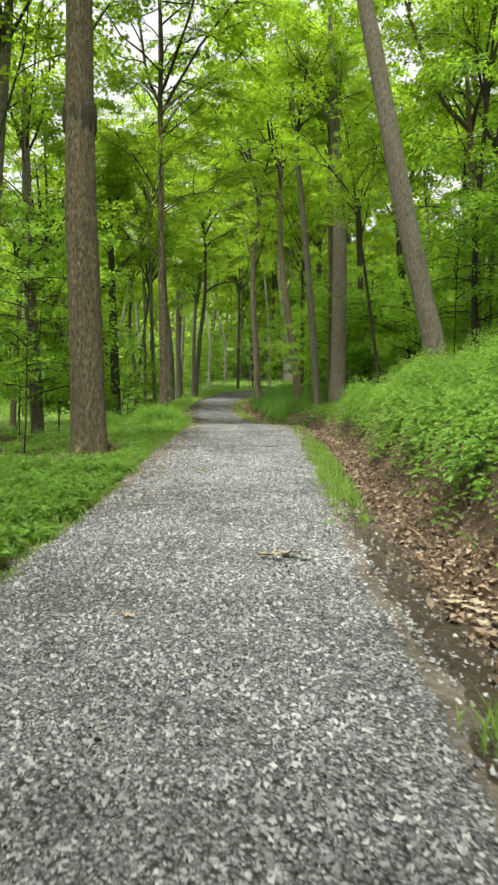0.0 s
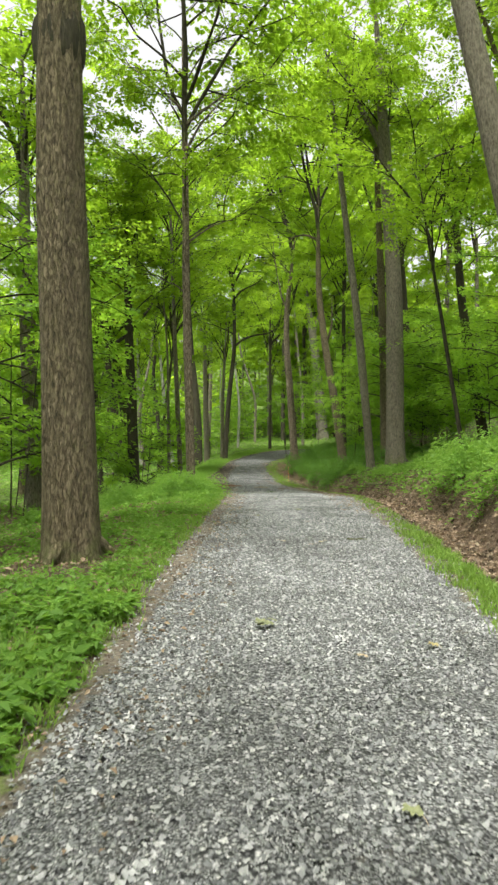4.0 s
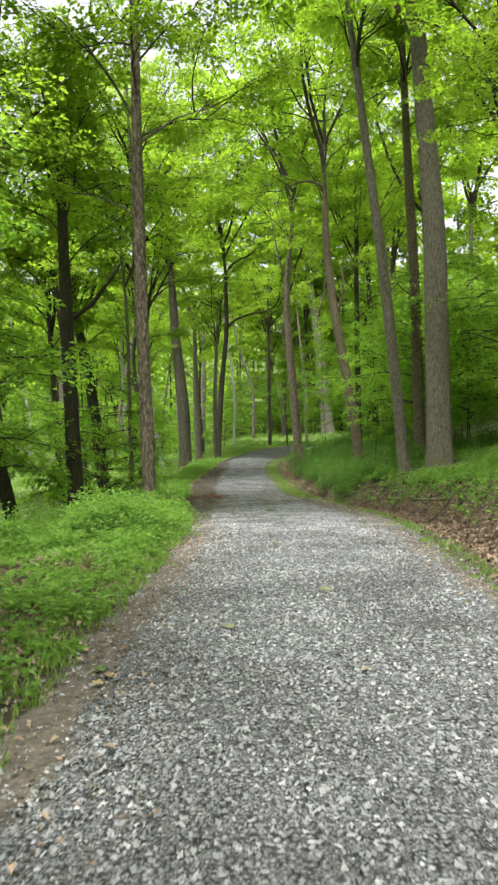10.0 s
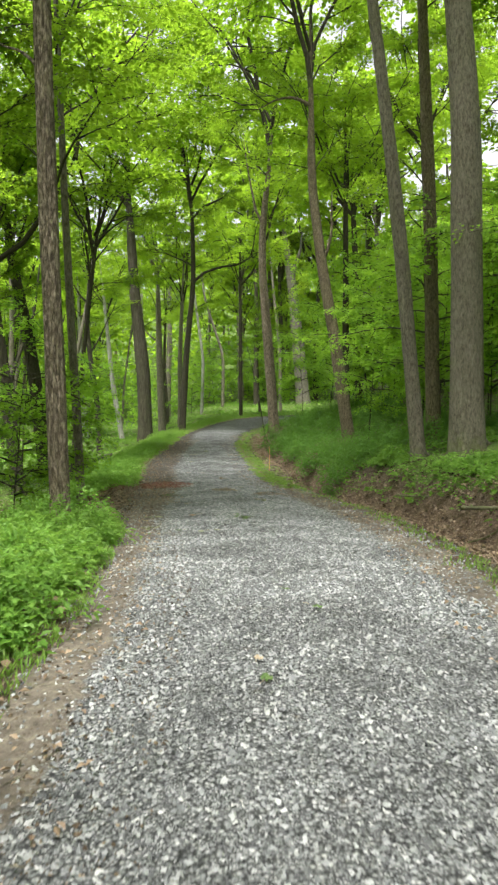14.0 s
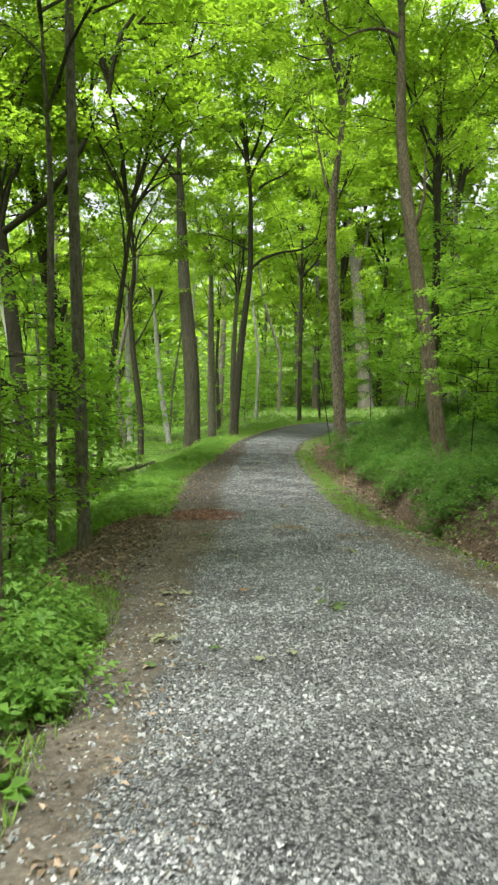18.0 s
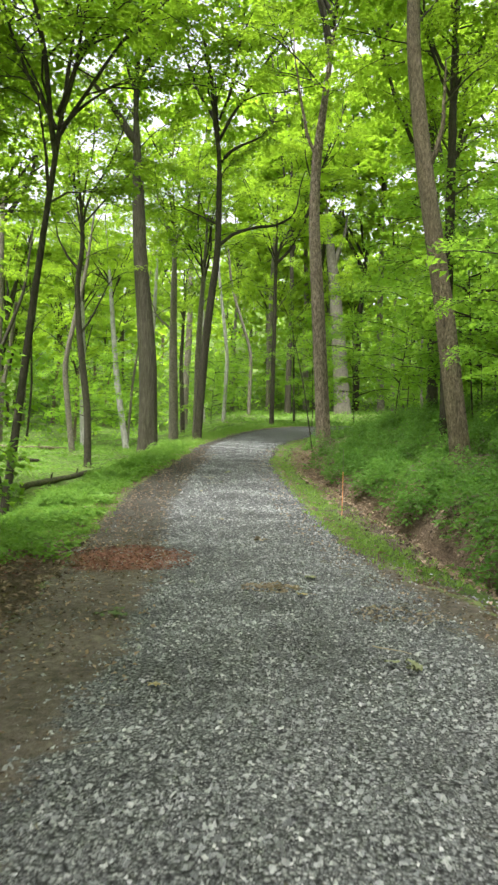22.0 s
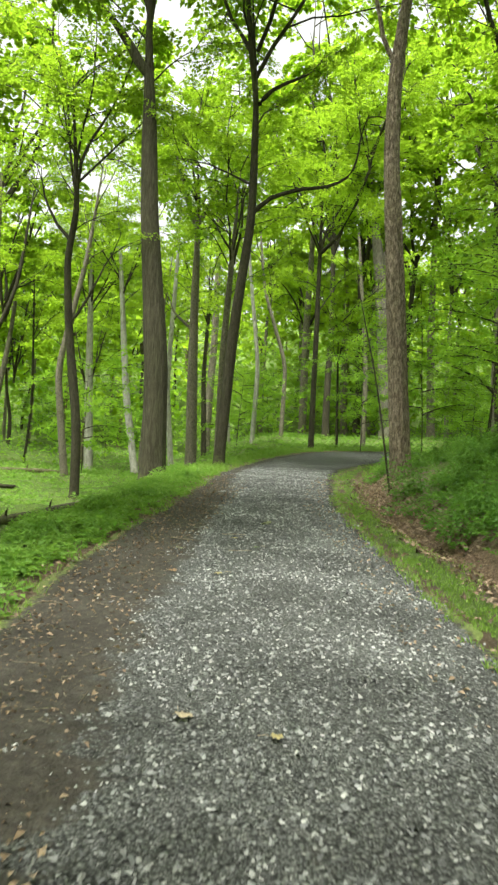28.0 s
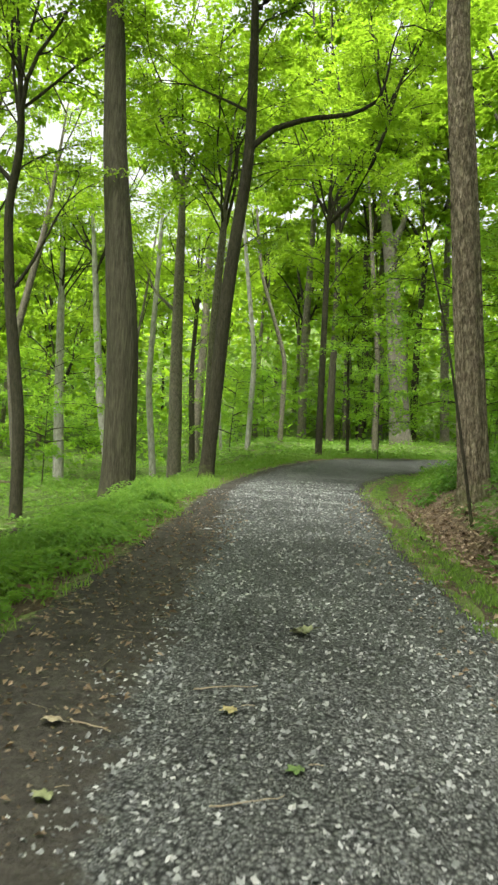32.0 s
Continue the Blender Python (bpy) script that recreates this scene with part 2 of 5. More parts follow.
coarse, coarse_d = chips(48.0)
fine, fine_d = chips(95.0)
chip = mix(rt, ramp(rt, noise_tex(rt, 13.0, 3.0, rv), [(0.42, (0, 0, 0)), (0.58, (1, 1, 1))]), coarse, fine)
earth = ramp(rt, noise_tex(rt, 14.0, 9.0, rv, 0.75), [(0.28, (0.05, 0.043, 0.035)), (0.5, (0.112, 0.095, 0.076)), (0.72, (0.205, 0.176, 0.14))])
wear = noise_tex(rt, 2.2, 7.0, rv, 0.7)
dirt = maths(rt, "ADD", rsep.outputs["Red"], maths(rt, "MULTIPLY", maths(rt, "SUBTRACT", wear, 0.5), 2.3))
# Low Alpha: canopy shade put into the chip colour, and damp, darker earth.
shaded_chip = mix(rt, 1.0, chip, (0.62, 0.63, 0.61), "MULTIPLY")
chip = mix(rt, rmask.outputs["Alpha"], shaded_chip, chip)
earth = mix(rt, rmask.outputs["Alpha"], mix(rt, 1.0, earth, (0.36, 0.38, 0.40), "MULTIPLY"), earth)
dirt = maths(rt, "ADD", dirt, maths(rt, "MULTIPLY", maths(rt, "SUBTRACT", noise_tex(rt, 18.0, 5.0, rv, 0.7), 0.5), 0.8))
dirt_r = ramp(rt, dirt, [(0.38, (0, 0, 0)), (0.66, (1, 1, 1))])
red = ramp(rt, noise_tex(rt, 40.0, 6.0, rv, 0.8), [(0.3, (0.085, 0.034, 0.022)), (0.55, (0.18, 0.075, 0.048)), (0.75, (0.26, 0.14, 0.10))])
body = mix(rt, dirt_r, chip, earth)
redness = maths(rt, "ADD", rsep.outputs["Blue"], maths(rt, "MULTIPLY", maths(rt, "SUBTRACT", noise_tex(rt, 6.0, 6.0, rv, 0.7), 0.5), 0.9))
body = mix(rt, ramp(rt, redness, [(0.45, (0, 0, 0)), (0.7, (0.85, 0.85, 0.85))]), body, red)
mossy = maths(rt, "ADD", rsep.outputs["Green"], maths(rt, "MULTIPLY", maths(rt, "SUBTRACT", noise_tex(rt, 9.0, 6.0, rv, 0.75), 0.5), 1.5))
weeds = ramp(rt, noise_tex(rt, 35.0, 5.0, rv, 0.7), [(0.3, (0.06, 0.085, 0.022)), (0.7, (0.16, 0.2, 0.06))])
body = mix(rt, ramp(rt, mossy, [(0.5, (0, 0, 0)), (0.68, (0.9, 0.9, 0.9))]), body, weeds)
damp = noise_tex(rt, 0.9, 6.0, rv)
body = mix(rt, 0.8, body, ramp(rt, damp, [(0.36, (0.68, 0.68, 0.67)), (0.62, (1.25, 1.25, 1.25))]), "MULTIPLY")
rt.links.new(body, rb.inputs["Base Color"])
bump(rt, rb, maths(rt, "SUBTRACT", noise_tex(rt, 60.0, 7.0, rv, 0.8), coarse_d), 0.9, 0.012)
STAKE, kt, kb = material("orange_stake", 0.6, 0.4)
kt.links.new(ramp(kt, noise_tex(kt, 30.0, 3.0), [(0.3, (0.55, 0.20, 0.07)), (0.7, (0.75, 0.36, 0.16))]), kb.inputs["Base Color"])


# ---- meshes ----
def mesh_of(name, verts, quads, mat, smooth=True):
    """A mesh from arrays of corners and of four-cornered faces."""
    verts, quads = np.asarray(verts, np.float32), np.asarray(quads, np.int32)
    me = bpy.data.meshes.new(name)
    me.vertices.add(len(verts))
    me.vertices.foreach_set("co", verts.ravel())
    me.loops.add(quads.size)
    me.loops.foreach_set("vertex_index", quads.ravel())
    me.polygons.add(len(quads))
    me.polygons.foreach_set("loop_start", np.arange(0, quads.size, 4, dtype=np.int32))
    me.polygons.foreach_set("use_smooth", np.full(len(quads), smooth))
    me.update(calc_edges=True)
    me.materials.append(mat)
    return me


def child(name, me, parent, label=""):
    ob = new(name, me)
    ob.parent = parent
    return tagged(ob, label)


def colour_layer(me, rgb):
    layer = me.color_attributes.new("cover", "FLOAT_COLOR", "POINT")
    data = np.ones((len(me.vertices), 4), np.float32)
    data[:, :np.shape(rgb)[1]] = rgb
    layer.data.foreach_set("color", data.ravel())


def tube(points, radii, sides=8, rough=0.0, rng=None, flare=0.0):
    """Corners and faces of a tapered limb along points. rough: ridges as a share of the radius; flare: root swelling."""
    pts, radii = np.asarray(points, float), np.asarray(radii, float)
    ahead = np.gradient(pts, axis=0)
    ahead /= np.linalg.norm(ahead, axis=1)[:, None] + 1e-9
    ref = np.where(np.abs(ahead[:, 2:3]) > 0.8, np.array([[1.0, 0, 0]]), np.array([[0, 0, 1.0]]))
    u = np.cross(ahead, ref)
    u /= np.linalg.norm(u, axis=1)[:, None] + 1e-9
    v = np.cross(ahead, u)
    a = np.linspace(0, 2 * np.pi, sides, endpoint=False)
    ring = np.ones((len(pts), sides)) * radii[:, None]
    if rough:
        rng = rng or np.random.default_rng(1)
        ridges = rng.normal(0, 1, sides)
        drift = rng.normal(0, 1, (len(pts), sides))
        for _ in range(3):
            drift = (np.roll(drift, 1, 0) + drift + np.roll(drift, -1, 0)) / 3
        ring *= 1 + rough * (0.6 * ridges[None] + 1.2 * drift)
    if flare:
        h = np.linalg.norm(pts - pts[0], axis=1)[:, None]
        lobes = 1 + 0.35 * np.sin(a * 5 + 0.7)[None] + 0.2 * np.sin(a * 3 + 2)[None]
        ring *= 1 + flare * np.exp(-h / (radii[0] * 1.3)) * lobes
    verts = pts[:, None] + ring[..., None] * (np.cos(a)[None, :, None] * u[:, None] + np.sin(a)[None, :, None] * v[:, None])
    i, j = np.meshgrid(np.arange(len(pts) - 1), np.arange(sides), indexing="ij")
    k = (j + 1) % sides
    quads = np.stack([i * sides + j, i * sides + k, (i + 1) * sides + k, (i + 1) * sides + j], -1).reshape(-1, 4)
    return verts.reshape(-1, 3), quads


def joined(pieces):
    verts, quads, n = [], [], 0
    for v, q in pieces:
        verts.append(v)
        quads.append(q + n)
        n += len(v)
    return np.concatenate(verts), np.concatenate(quads)


def unit(v):
    return v / (np.linalg.norm(v, axis=-1, keepdims=True) + 1e-9)


def leaves(base, ahead, normal, length, width, fold=0.18):
    """A folded, pointed leaf for each base: four corners and one face."""
    ahead, side = unit(ahead), unit(np.cross(normal, ahead))
    up = np.cross(ahead, side)
    L, W = np.asarray(length)[:, None], np.asarray(width)[:, None]
    mid = base + ahead * L * 0.45 + up * W * fold
    verts = np.stack([base, mid + side * W * 0.5, base + ahead * L - up * L * 0.12, mid - side * W * 0.5], 1).reshape(-1, 3)
    return verts, np.arange(len(verts)).reshape(-1, 4)


# ---- lie of the land ----
def along(y, *pairs):
    """A value that changes smoothly along the way, from pairs of distance and value."""
    ys, vs = pairs[0::2], pairs[1::2]
    return sum(np.interp(np.asarray(y, float) + d, ys, vs) for d in (-1.2, -0.6, 0.0, 0.6, 1.2)) / 5


def road_z(y):
    return along(y, -60, -1.6, 0, -0.06, 5, 0.14, 10, 0.37, 15, 0.60, 20, 0.84, 25, 1.0, 30, 0.92, 35, 0.87, 40, 1.06, 45, 1.20, 50, 1.62, 55, 2.06, 60, 2.43, 65, 2.64, 70, 3.1, 80, 4.05, 110, 6.4, 160, 11.0, 500, 30)


def left_edge(y):
    return along(y, -60, -1.9, 0, -1.85, 10, -1.78, 16, -1.88, 22, -1.85, 26, -1.95, 28.5, -2.25, 31, -2.5, 34, -3.1, 37, -3.2, 40, -3.5, 43, -3.9, 47, -4.25, 51, -4.15, 55, -3.95, 60, -3.95, 65, -3.9, 71, -2.9, 76.5, -1.1, 79, 1.0, 82, 7.0, 84, 16.0, 86, 40)


def right_edge(y):
    return along(y, -60, 1.05, 0, 1.08, 3, 1.1, 6, 1.08, 10, 1.25, 14, 1.45, 20, 1.6, 25, 1.6, 30, 1.85, 34, 1.85, 36, 1.4, 38, 0.8, 40, 0.25, 42, 0.05, 45, -0.15, 48, -0.36, 50, -0.55, 53, -0.8, 56, -0.72, 60, -0.5, 63, -0.4, 67, 0.2, 71, 1.8, 74, 5.0, 76, 9.0, 78, 18.0, 80, 40)


def smooth(u, a, b):
    s = np.clip((u - a) / (b - a), 0, 1)
    return s * s * (3 - 2 * s)


def wobble(x, y, s):
    """Gentle unevenness, in waves of about s metres."""
    k = 2 * np.pi / s
    total = 0.0
    for a, f, p in ((0.3, 0.8, 1.3), (1.1, 1.0, 0.2), (1.9, 1.27, 2.1), (2.6, 1.6, 4.0), (0.75, 2.1, 5.1), (2.2, 2.7, 0.9)):
        total = total + np.sin(k * f * (x * np.cos(a) + y * np.sin(a)) + p + 1.3 * np.sin(k * 0.37 * (x * np.sin(a) - y * np.cos(a)) + p)) / (0.7 + 0.5 * f)
    return total / 2.4


def bank_width(y):
    return along(y, -60, 1.15, 16, 1.15, 22, 1.25, 26, 1.35, 32, 1.25, 36, 1.3, 39, 1.6, 42, 2.1, 45, 2.1, 48, 1.8, 52, 1.45, 56, 1.1, 80, 1.0)


def ground_z(x, y):
    x, y = np.asarray(x, float), np.asarray(y, float)
    z, l, r = road_z(y), left_edge(y) - x, x - right_edge(y)
    past = smooth(y, 70, 84)
    hollow = np.where(y > 74, np.minimum(l, -1.0 - x), l)
    fall = along(y, -60, 0.5, 5, 0.5, 15, 0.65, 27, 0.7, 34, 0.6, 37, 0.95, 41, 0.95, 48, 1.1, 56, 1.35, 66, 1.35, 74, 1.4, 80, 1.9, 90, 2.4, 110, 2.4, 130, 1.0)
    out = along(y, -60, 5.0, 30, 5.0, 36, 2.2, 41, 2.6, 48, 3.6, 56, 3.9, 60, 4.0, 65, 5.2, 90, 5.5)
    left = -fall * smooth(hollow, 0.4 + 1.4 * past, out + 4.5 * past) + 0.02 * smooth(l, 0.0, 0.4) - 0.02 * np.clip(l - 5, 0, 12) * (1 - past) + 0.10 * np.clip(-x - 28, 0, 200)
    high = along(y, -60, 0.9, 2, 0.85, 10, 0.9, 16, 0.9, 22, 0.8, 30, 0.7, 38, 0.7, 46, 0.4, 56, 0.2, 66, 0.3, 80, 0.3)
    deep = along(y, -60, 0.2, 5, 0.12, 16, 0.2, 30, 0.2, 36, 0.3, 39, 0.5, 41, 1.0, 43.5, 1.3, 45.5, 0.75, 48, 0.35, 54, 0.25, 62, 0.1, 80, 0.05)
    wide = bank_width(y)
    ditch = -deep * np.exp(-(((r - wide * (0.62 + 0.1 * smooth(wide, 1.4, 2.0))) / (0.4 - 0.06 * smooth(wide, 1.4, 2.0))) ** 2)) * (r > 0)
    climb = along(y, -60, 0.38, 21, 0.38, 28, 0.22, 35, 0.2, 45, 0.25, 60, 0.27, 80, 0.2)
    right = ditch + high * smooth(r, wide * 0.78, wide * 1.4) + climb * np.clip(r - wide * 1.4, 0, 9) + 0.1 * np.clip(r - wide * 1.4 - 9, 0, 200)
    z = z + np.where(l > 0, left, 0) + np.where(r > 0, right, 0)
    off = np.clip(np.maximum(l, r), 0, 3) / 3
    z = z + off * (0.10 * wobble(x, y, 3.1) + 0.05 * wobble(y, x, 1.1)) + 0.9 * smooth(np.maximum(l, r), 15, 60) * wobble(x, y, 37)
    z = z + 0.24 * np.clip(y - 118, 0, 110)
    inside = (l < 0) & (r < 0)
    return np.where(inside, z - 0.012 * smooth(-np.maximum(l, r), 0.0, 0.1) - 0.058 * smooth(-np.maximum(l, r), 0.25, 0.5), z)


def grid(xs, ys):
    X, Y = np.meshgrid(xs, ys)
    i, j = np.meshgrid(np.arange(len(ys) - 1), np.arange(len(xs) - 1), indexing="ij")
    w = len(xs)
    quads = np.stack([i * w + j, i * w + j + 1, (i + 1) * w + j + 1, (i + 1) * w + j], -1).reshape(-1, 4)
    return X.ravel(), Y.ravel(), quads


rng = np.random.default_rng(7)
xs = np.concatenate([-np.geomspace(420, 12, 40), np.arange(-11.5, -5, 0.3), np.arange(-5, 5.5, 0.09), np.arange(5.7, 12, 0.3), np.geomspace(12.3, 420, 40)])
ys = np.concatenate([-np.geomspace(200, 4, 18), np.arange(-3.5, 62, 0.18), np.arange(62, 90, 0.5), np.geomspace(90.5, 600, 45)])
X, Y, Q = grid(xs, ys)
Z = ground_z(X, Y) + np.where(np.abs(X) < 6, rng.normal(0, 0.007, len(X)), 0)
ground_me = mesh_of("ground", np.stack([X, Y, Z], 1), Q, SOIL)
L_, R_ = left_edge(Y) - X, X - right_edge(Y)
wide_ = bank_width(Y)
bare_left = along(Y, -60, 0.0, 8, 0.0, 12, 0.03, 20, 0.1, 30, 0.1, 36, 0.8, 39, 0.7, 44, 0.2, 80, 0.1)
green_l = smooth(L_, bare_left * 0.3 - 0.15, bare_left + 0.15) * (np.interp(Y, [0, 8, 12, 26, 34, 46, 56, 70], [0.7, 0.55, 0.36, 0.38, 0.6, 0.78, 0.72, 0.7]) - 0.38 * smooth(L_, 1.0, 2.3) * (1 - smooth(Y, 40, 48)) * (1 - 0.6 * smooth(L_, 6, 12))) * (1 - 0.75 * np.exp(-(((Y - 37) / 2.2) ** 2)) * (L_ < 2.6))
verge = np.exp(-(((R_ - 0.2) / np.interp(Y, [30, 40], [0.14, 0.26])) ** 2)) * along(Y, -60, 0.0, 6, 0.08, 8, 0.3, 9.5, 0.8, 16, 0.7, 22, 0.45, 34, 0.5, 39, 0.9, 60, 0.85, 80, 0.8)
green_r = np.maximum(verge, (0.85 - 0.35 * smooth(Y, 36, 40)) * smooth(R_, wide_ * (1.0 - 0.2 * smooth(Y, 38, 44)), wide_ * (1.35 - 0.3 * smooth(Y, 38, 44))))
green_share = np.where(L_ > -0.2, green_l, np.where(R_ > 0, green_r, 0))
litter_share = np.where(R_ > 0, np.exp(-(((R_ - wide_ * 0.75) / 0.6) ** 2)), 0.6)
colour_layer(ground_me, np.stack([litter_share, green_share, 0 * X], 1))
ground = tagged(new("ground", ground_me), "brown woodland soil with leaf litter and low green cover", "ground", "", "structure")

# The road: a strip a little proud of the ground.
cols = np.linspace(0, 1, 46)
rows_y = np.concatenate([np.arange(-30, -3, 1.0), np.arange(-3, 62, 0.16), np.arange(62, 83.5, 0.25)])
S_, Y = np.meshgrid(cols, rows_y)
S_, Y = S_.ravel(), Y.ravel()
lx, rx_ = left_edge(Y), right_edge(Y)
ragged = 0.07 * wobble(Y, Y * 0.3, 1.3) + 0.05 * wobble(Y * 1.3, Y, 0.45)
X = lx + 0.02 + ragged * (1 - S_) + (rx_ - lx - 0.04 - 0.8 * ragged * (S_ > 0.5)) * S_
crown_z = 0.035 * (1 - (2 * S_ - 1) ** 2) - 0.012 * smooth(np.abs(2 * S_ - 1), 0.93, 1.0)
Z = road_z(Y) + crown_z + 0.012 * wobble(X, Y, 1.7) + rng.normal(0, 0.004, len(X))
n, w = len(rows_y), len(cols)
i, j = np.meshgrid(np.arange(n - 1), np.arange(w - 1), indexing="ij")
Q = np.stack([i * w + j, i * w + j + 1, (i + 1) * w + j + 1, (i + 1) * w + j], -1).reshape(-1, 4)
road_me = mesh_of("road", np.stack([X, Y, Z], 1), Q, ROAD)


def dirt_share(x, y):
    """How far trodden earth replaces the stone: bands at both edges of the road."""
    l, r = x - left_edge(y), right_edge(y) - x
    band_l = along(y, -60, 0.05, 5, 0.08, 10, 0.2, 14, 0.32, 22, 0.38, 26, 0.42, 28.5, 0.36, 31, 0.58, 34, 0.85, 38, 1.0, 41, 1.0, 45, 1.1, 48, 1.2, 52, 1.0, 58, 0.6, 66, 0.5, 80, 0.4)
    band_r = along(y, -60, 0.15, 8, 0.12, 14, 0.2, 22, 0.3, 30, 0.55, 36, 0.8, 39, 0.3, 44, 0.12, 50, 0.15, 60, 0.3, 80, 0.4)
    return np.clip(np.maximum(1.05 - smooth(l, band_l * 0.7, band_l * 1.35 + 0.1), 1.05 - smooth(r, band_r * 0.6, band_r * 1.4 + 0.1)), 0, 1)


def red_share(x, y):
    return np.clip(1.5 - 1.15 * np.sqrt(((x + 2.68) / 0.78) ** 2 + ((y - 39.45) / 0.9) ** 2), 0, 1)


edge = np.minimum(X - left_edge(Y), right_edge(Y) - X)
weedy = np.where(X - left_edge(Y) < right_edge(Y) - X, along(Y, -60, 0.9, 9, 0.9, 14, 0.55, 30, 0.5, 38, 0.6, 46, 0.9, 80, 0.9), along(Y, -60, 0.1, 6, 0.15, 8, 0.4, 9.5, 0.8, 20, 0.6, 34, 0.5, 39, 0.9, 80, 0.9))
# Alpha drops past y = 38: canopy shade painted on the chips, damp earth.
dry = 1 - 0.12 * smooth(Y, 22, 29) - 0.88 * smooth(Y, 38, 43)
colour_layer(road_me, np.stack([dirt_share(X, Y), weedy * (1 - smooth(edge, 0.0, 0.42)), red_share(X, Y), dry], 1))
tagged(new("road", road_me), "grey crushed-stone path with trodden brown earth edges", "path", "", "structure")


def surface_z(x, y):
    """The top of road or ground, whichever shows."""
    inside = (x > left_edge(y)) & (x < right_edge(y))
    return np.where(inside, np.maximum(road_top(x, y), ground_z(x, y)), ground_z(x, y))


def road_top(x, y):
    s = np.clip((x - left_edge(y)) / (right_edge(y) - left_edge(y)), 0, 1)
    return road_z(y) + 0.035 * (1 - (2 * s - 1) ** 2) - 0.012 * smooth(np.abs(2 * s - 1), 0.93, 1.0) + 0.012 * wobble(x, y, 1.7)


# ---- trees ----
def spray(r, length, count, size):
    """Leaves of one flat, layered twig that points along x: bases, directions, normals, lengths."""
    k = r.random(count) ** 0.75
    side = r.choice([-1.0, 1.0], count)
    reach = side * r.random(count) * length * 0.42 * np.sin(np.clip(k * 2.6 + 0.3, 0, np.pi))
    base = np.stack([k * length, reach, -0.10 * (k * length) ** 2 / max(length, 0.1) + r.normal(0, 0.07, count) - 0.15 * np.abs(reach)], 1)
    ahead = np.stack([0.6 + 0 * k, side * (0.4 + r.random(count)), r.normal(-0.25, 0.3, count)], 1)
    normal = np.stack([r.normal(0, 0.33, count), r.normal(0, 0.33, count), np.ones(count)], 1)
    return base, ahead, normal, size * (0.7 + 0.6 * r.random(count))


def turned(v, yaw, pitch):
    c, s, cp, sp = np.cos(yaw), np.sin(yaw), np.cos(pitch), np.sin(pitch)
    x, z = v[:, 0] * cp - v[:, 2] * sp, v[:, 0] * sp + v[:, 2] * cp
    return np.stack([x * c - v[:, 1] * s, x * s + v[:, 1] * c, z], 1)


def layered_parts(seed, tall, wide, limbs, twigs, per, size, stem, low=0.0, lift=0.75):
    """Level limbs and flat layers of leaves round an upright axis from z = 0 to tall. wide: the reach of the longest limb."""
    r = np.random.default_rng(seed)
    wood, B, A, N, S = [], [], [], [], []
    leader = np.stack([np.cumsum(r.normal(0, 0.12, 8)) * stem * 4, np.cumsum(r.normal(0, 0.12, 8)) * stem * 4, np.linspace(0, tall, 8)], 1)
    leader[0, :2] = 0
    wood.append(tube(leader, np.linspace(stem, stem * 0.12, 8), 6))
    for n in range(limbs):
        h = low + (n + r.random()) / limbs * (0.97 - low)
        root = np.array([np.interp(h * tall, leader[:, 2], leader[:, k]) for k in range(3)])
        yaw = n * 2.4 + r.normal(0, 0.5)
        reach = wide * (0.45 + 0.55 * np.sin(np.pi * min(1.0, 0.25 + 0.75 * (1 - h)))) * (0.7 + 0.5 * r.random())
        rise = lift * (0.35 + 0.9 * r.random()) + 0.1
        t = np.linspace(0, 1, 6)
        bend = np.cumsum(r.normal(0, 0.09, 6))
        line = root + np.stack([np.cos(yaw + bend) * t * reach, np.sin(yaw + bend) * t * reach, (rise * t - 0.3 * t * t) * reach], 1)
        thick = (0.4 * stem + 0.012) * (1 - h) + 0.012
        wood.append(tube(line, np.linspace(thick, 0.008, 6), 5))
        for q in range(twigs):
            u = 0.25 + 0.75 * (q + r.random()) / twigs
            p = np.array([np.interp(u, t, line[:, k]) for k in range(3)])
            ty, tp = yaw + r.normal(0, 0.95), r.normal(0.02, 0.28)
            ln = reach * (0.22 + 0.25 * r.random()) + 0.25
            end = p + turned(np.array([[ln * 0.8, 0, -0.08 * ln]]), ty, tp)[0]
            if size < 0.4:
                wood.append(tube(np.stack([p, (p + end) / 2 + (0, 0, 0.03 * ln), end]), [0.012, 0.009, 0.004], 3))
            b, a, m, s = spray(r, ln, per, size)
            B.append(p + turned(b, ty, tp))
            A.append(turned(a, ty, tp))
            N.append(turned(m, ty, tp))
            S.append(s)
    S = np.concatenate(S)
    return joined(wood), leaves(np.concatenate(B), np.concatenate(A), np.concatenate(N), S, S * 0.72)


def bent(r, start, ahead, length, steps, wander, rise):
    """Points along a branch that wanders and bends up (rise over 0) or droops."""
    pts, d = [np.asarray(start, float)], unit(np.asarray(ahead, float))
    for _ in range(steps):
        d = unit(d + r.normal(0, wander, 3) + np.array([0, 0, rise / steps]))
        pts.append(pts[-1] + d * length / steps)
    return np.array(pts)


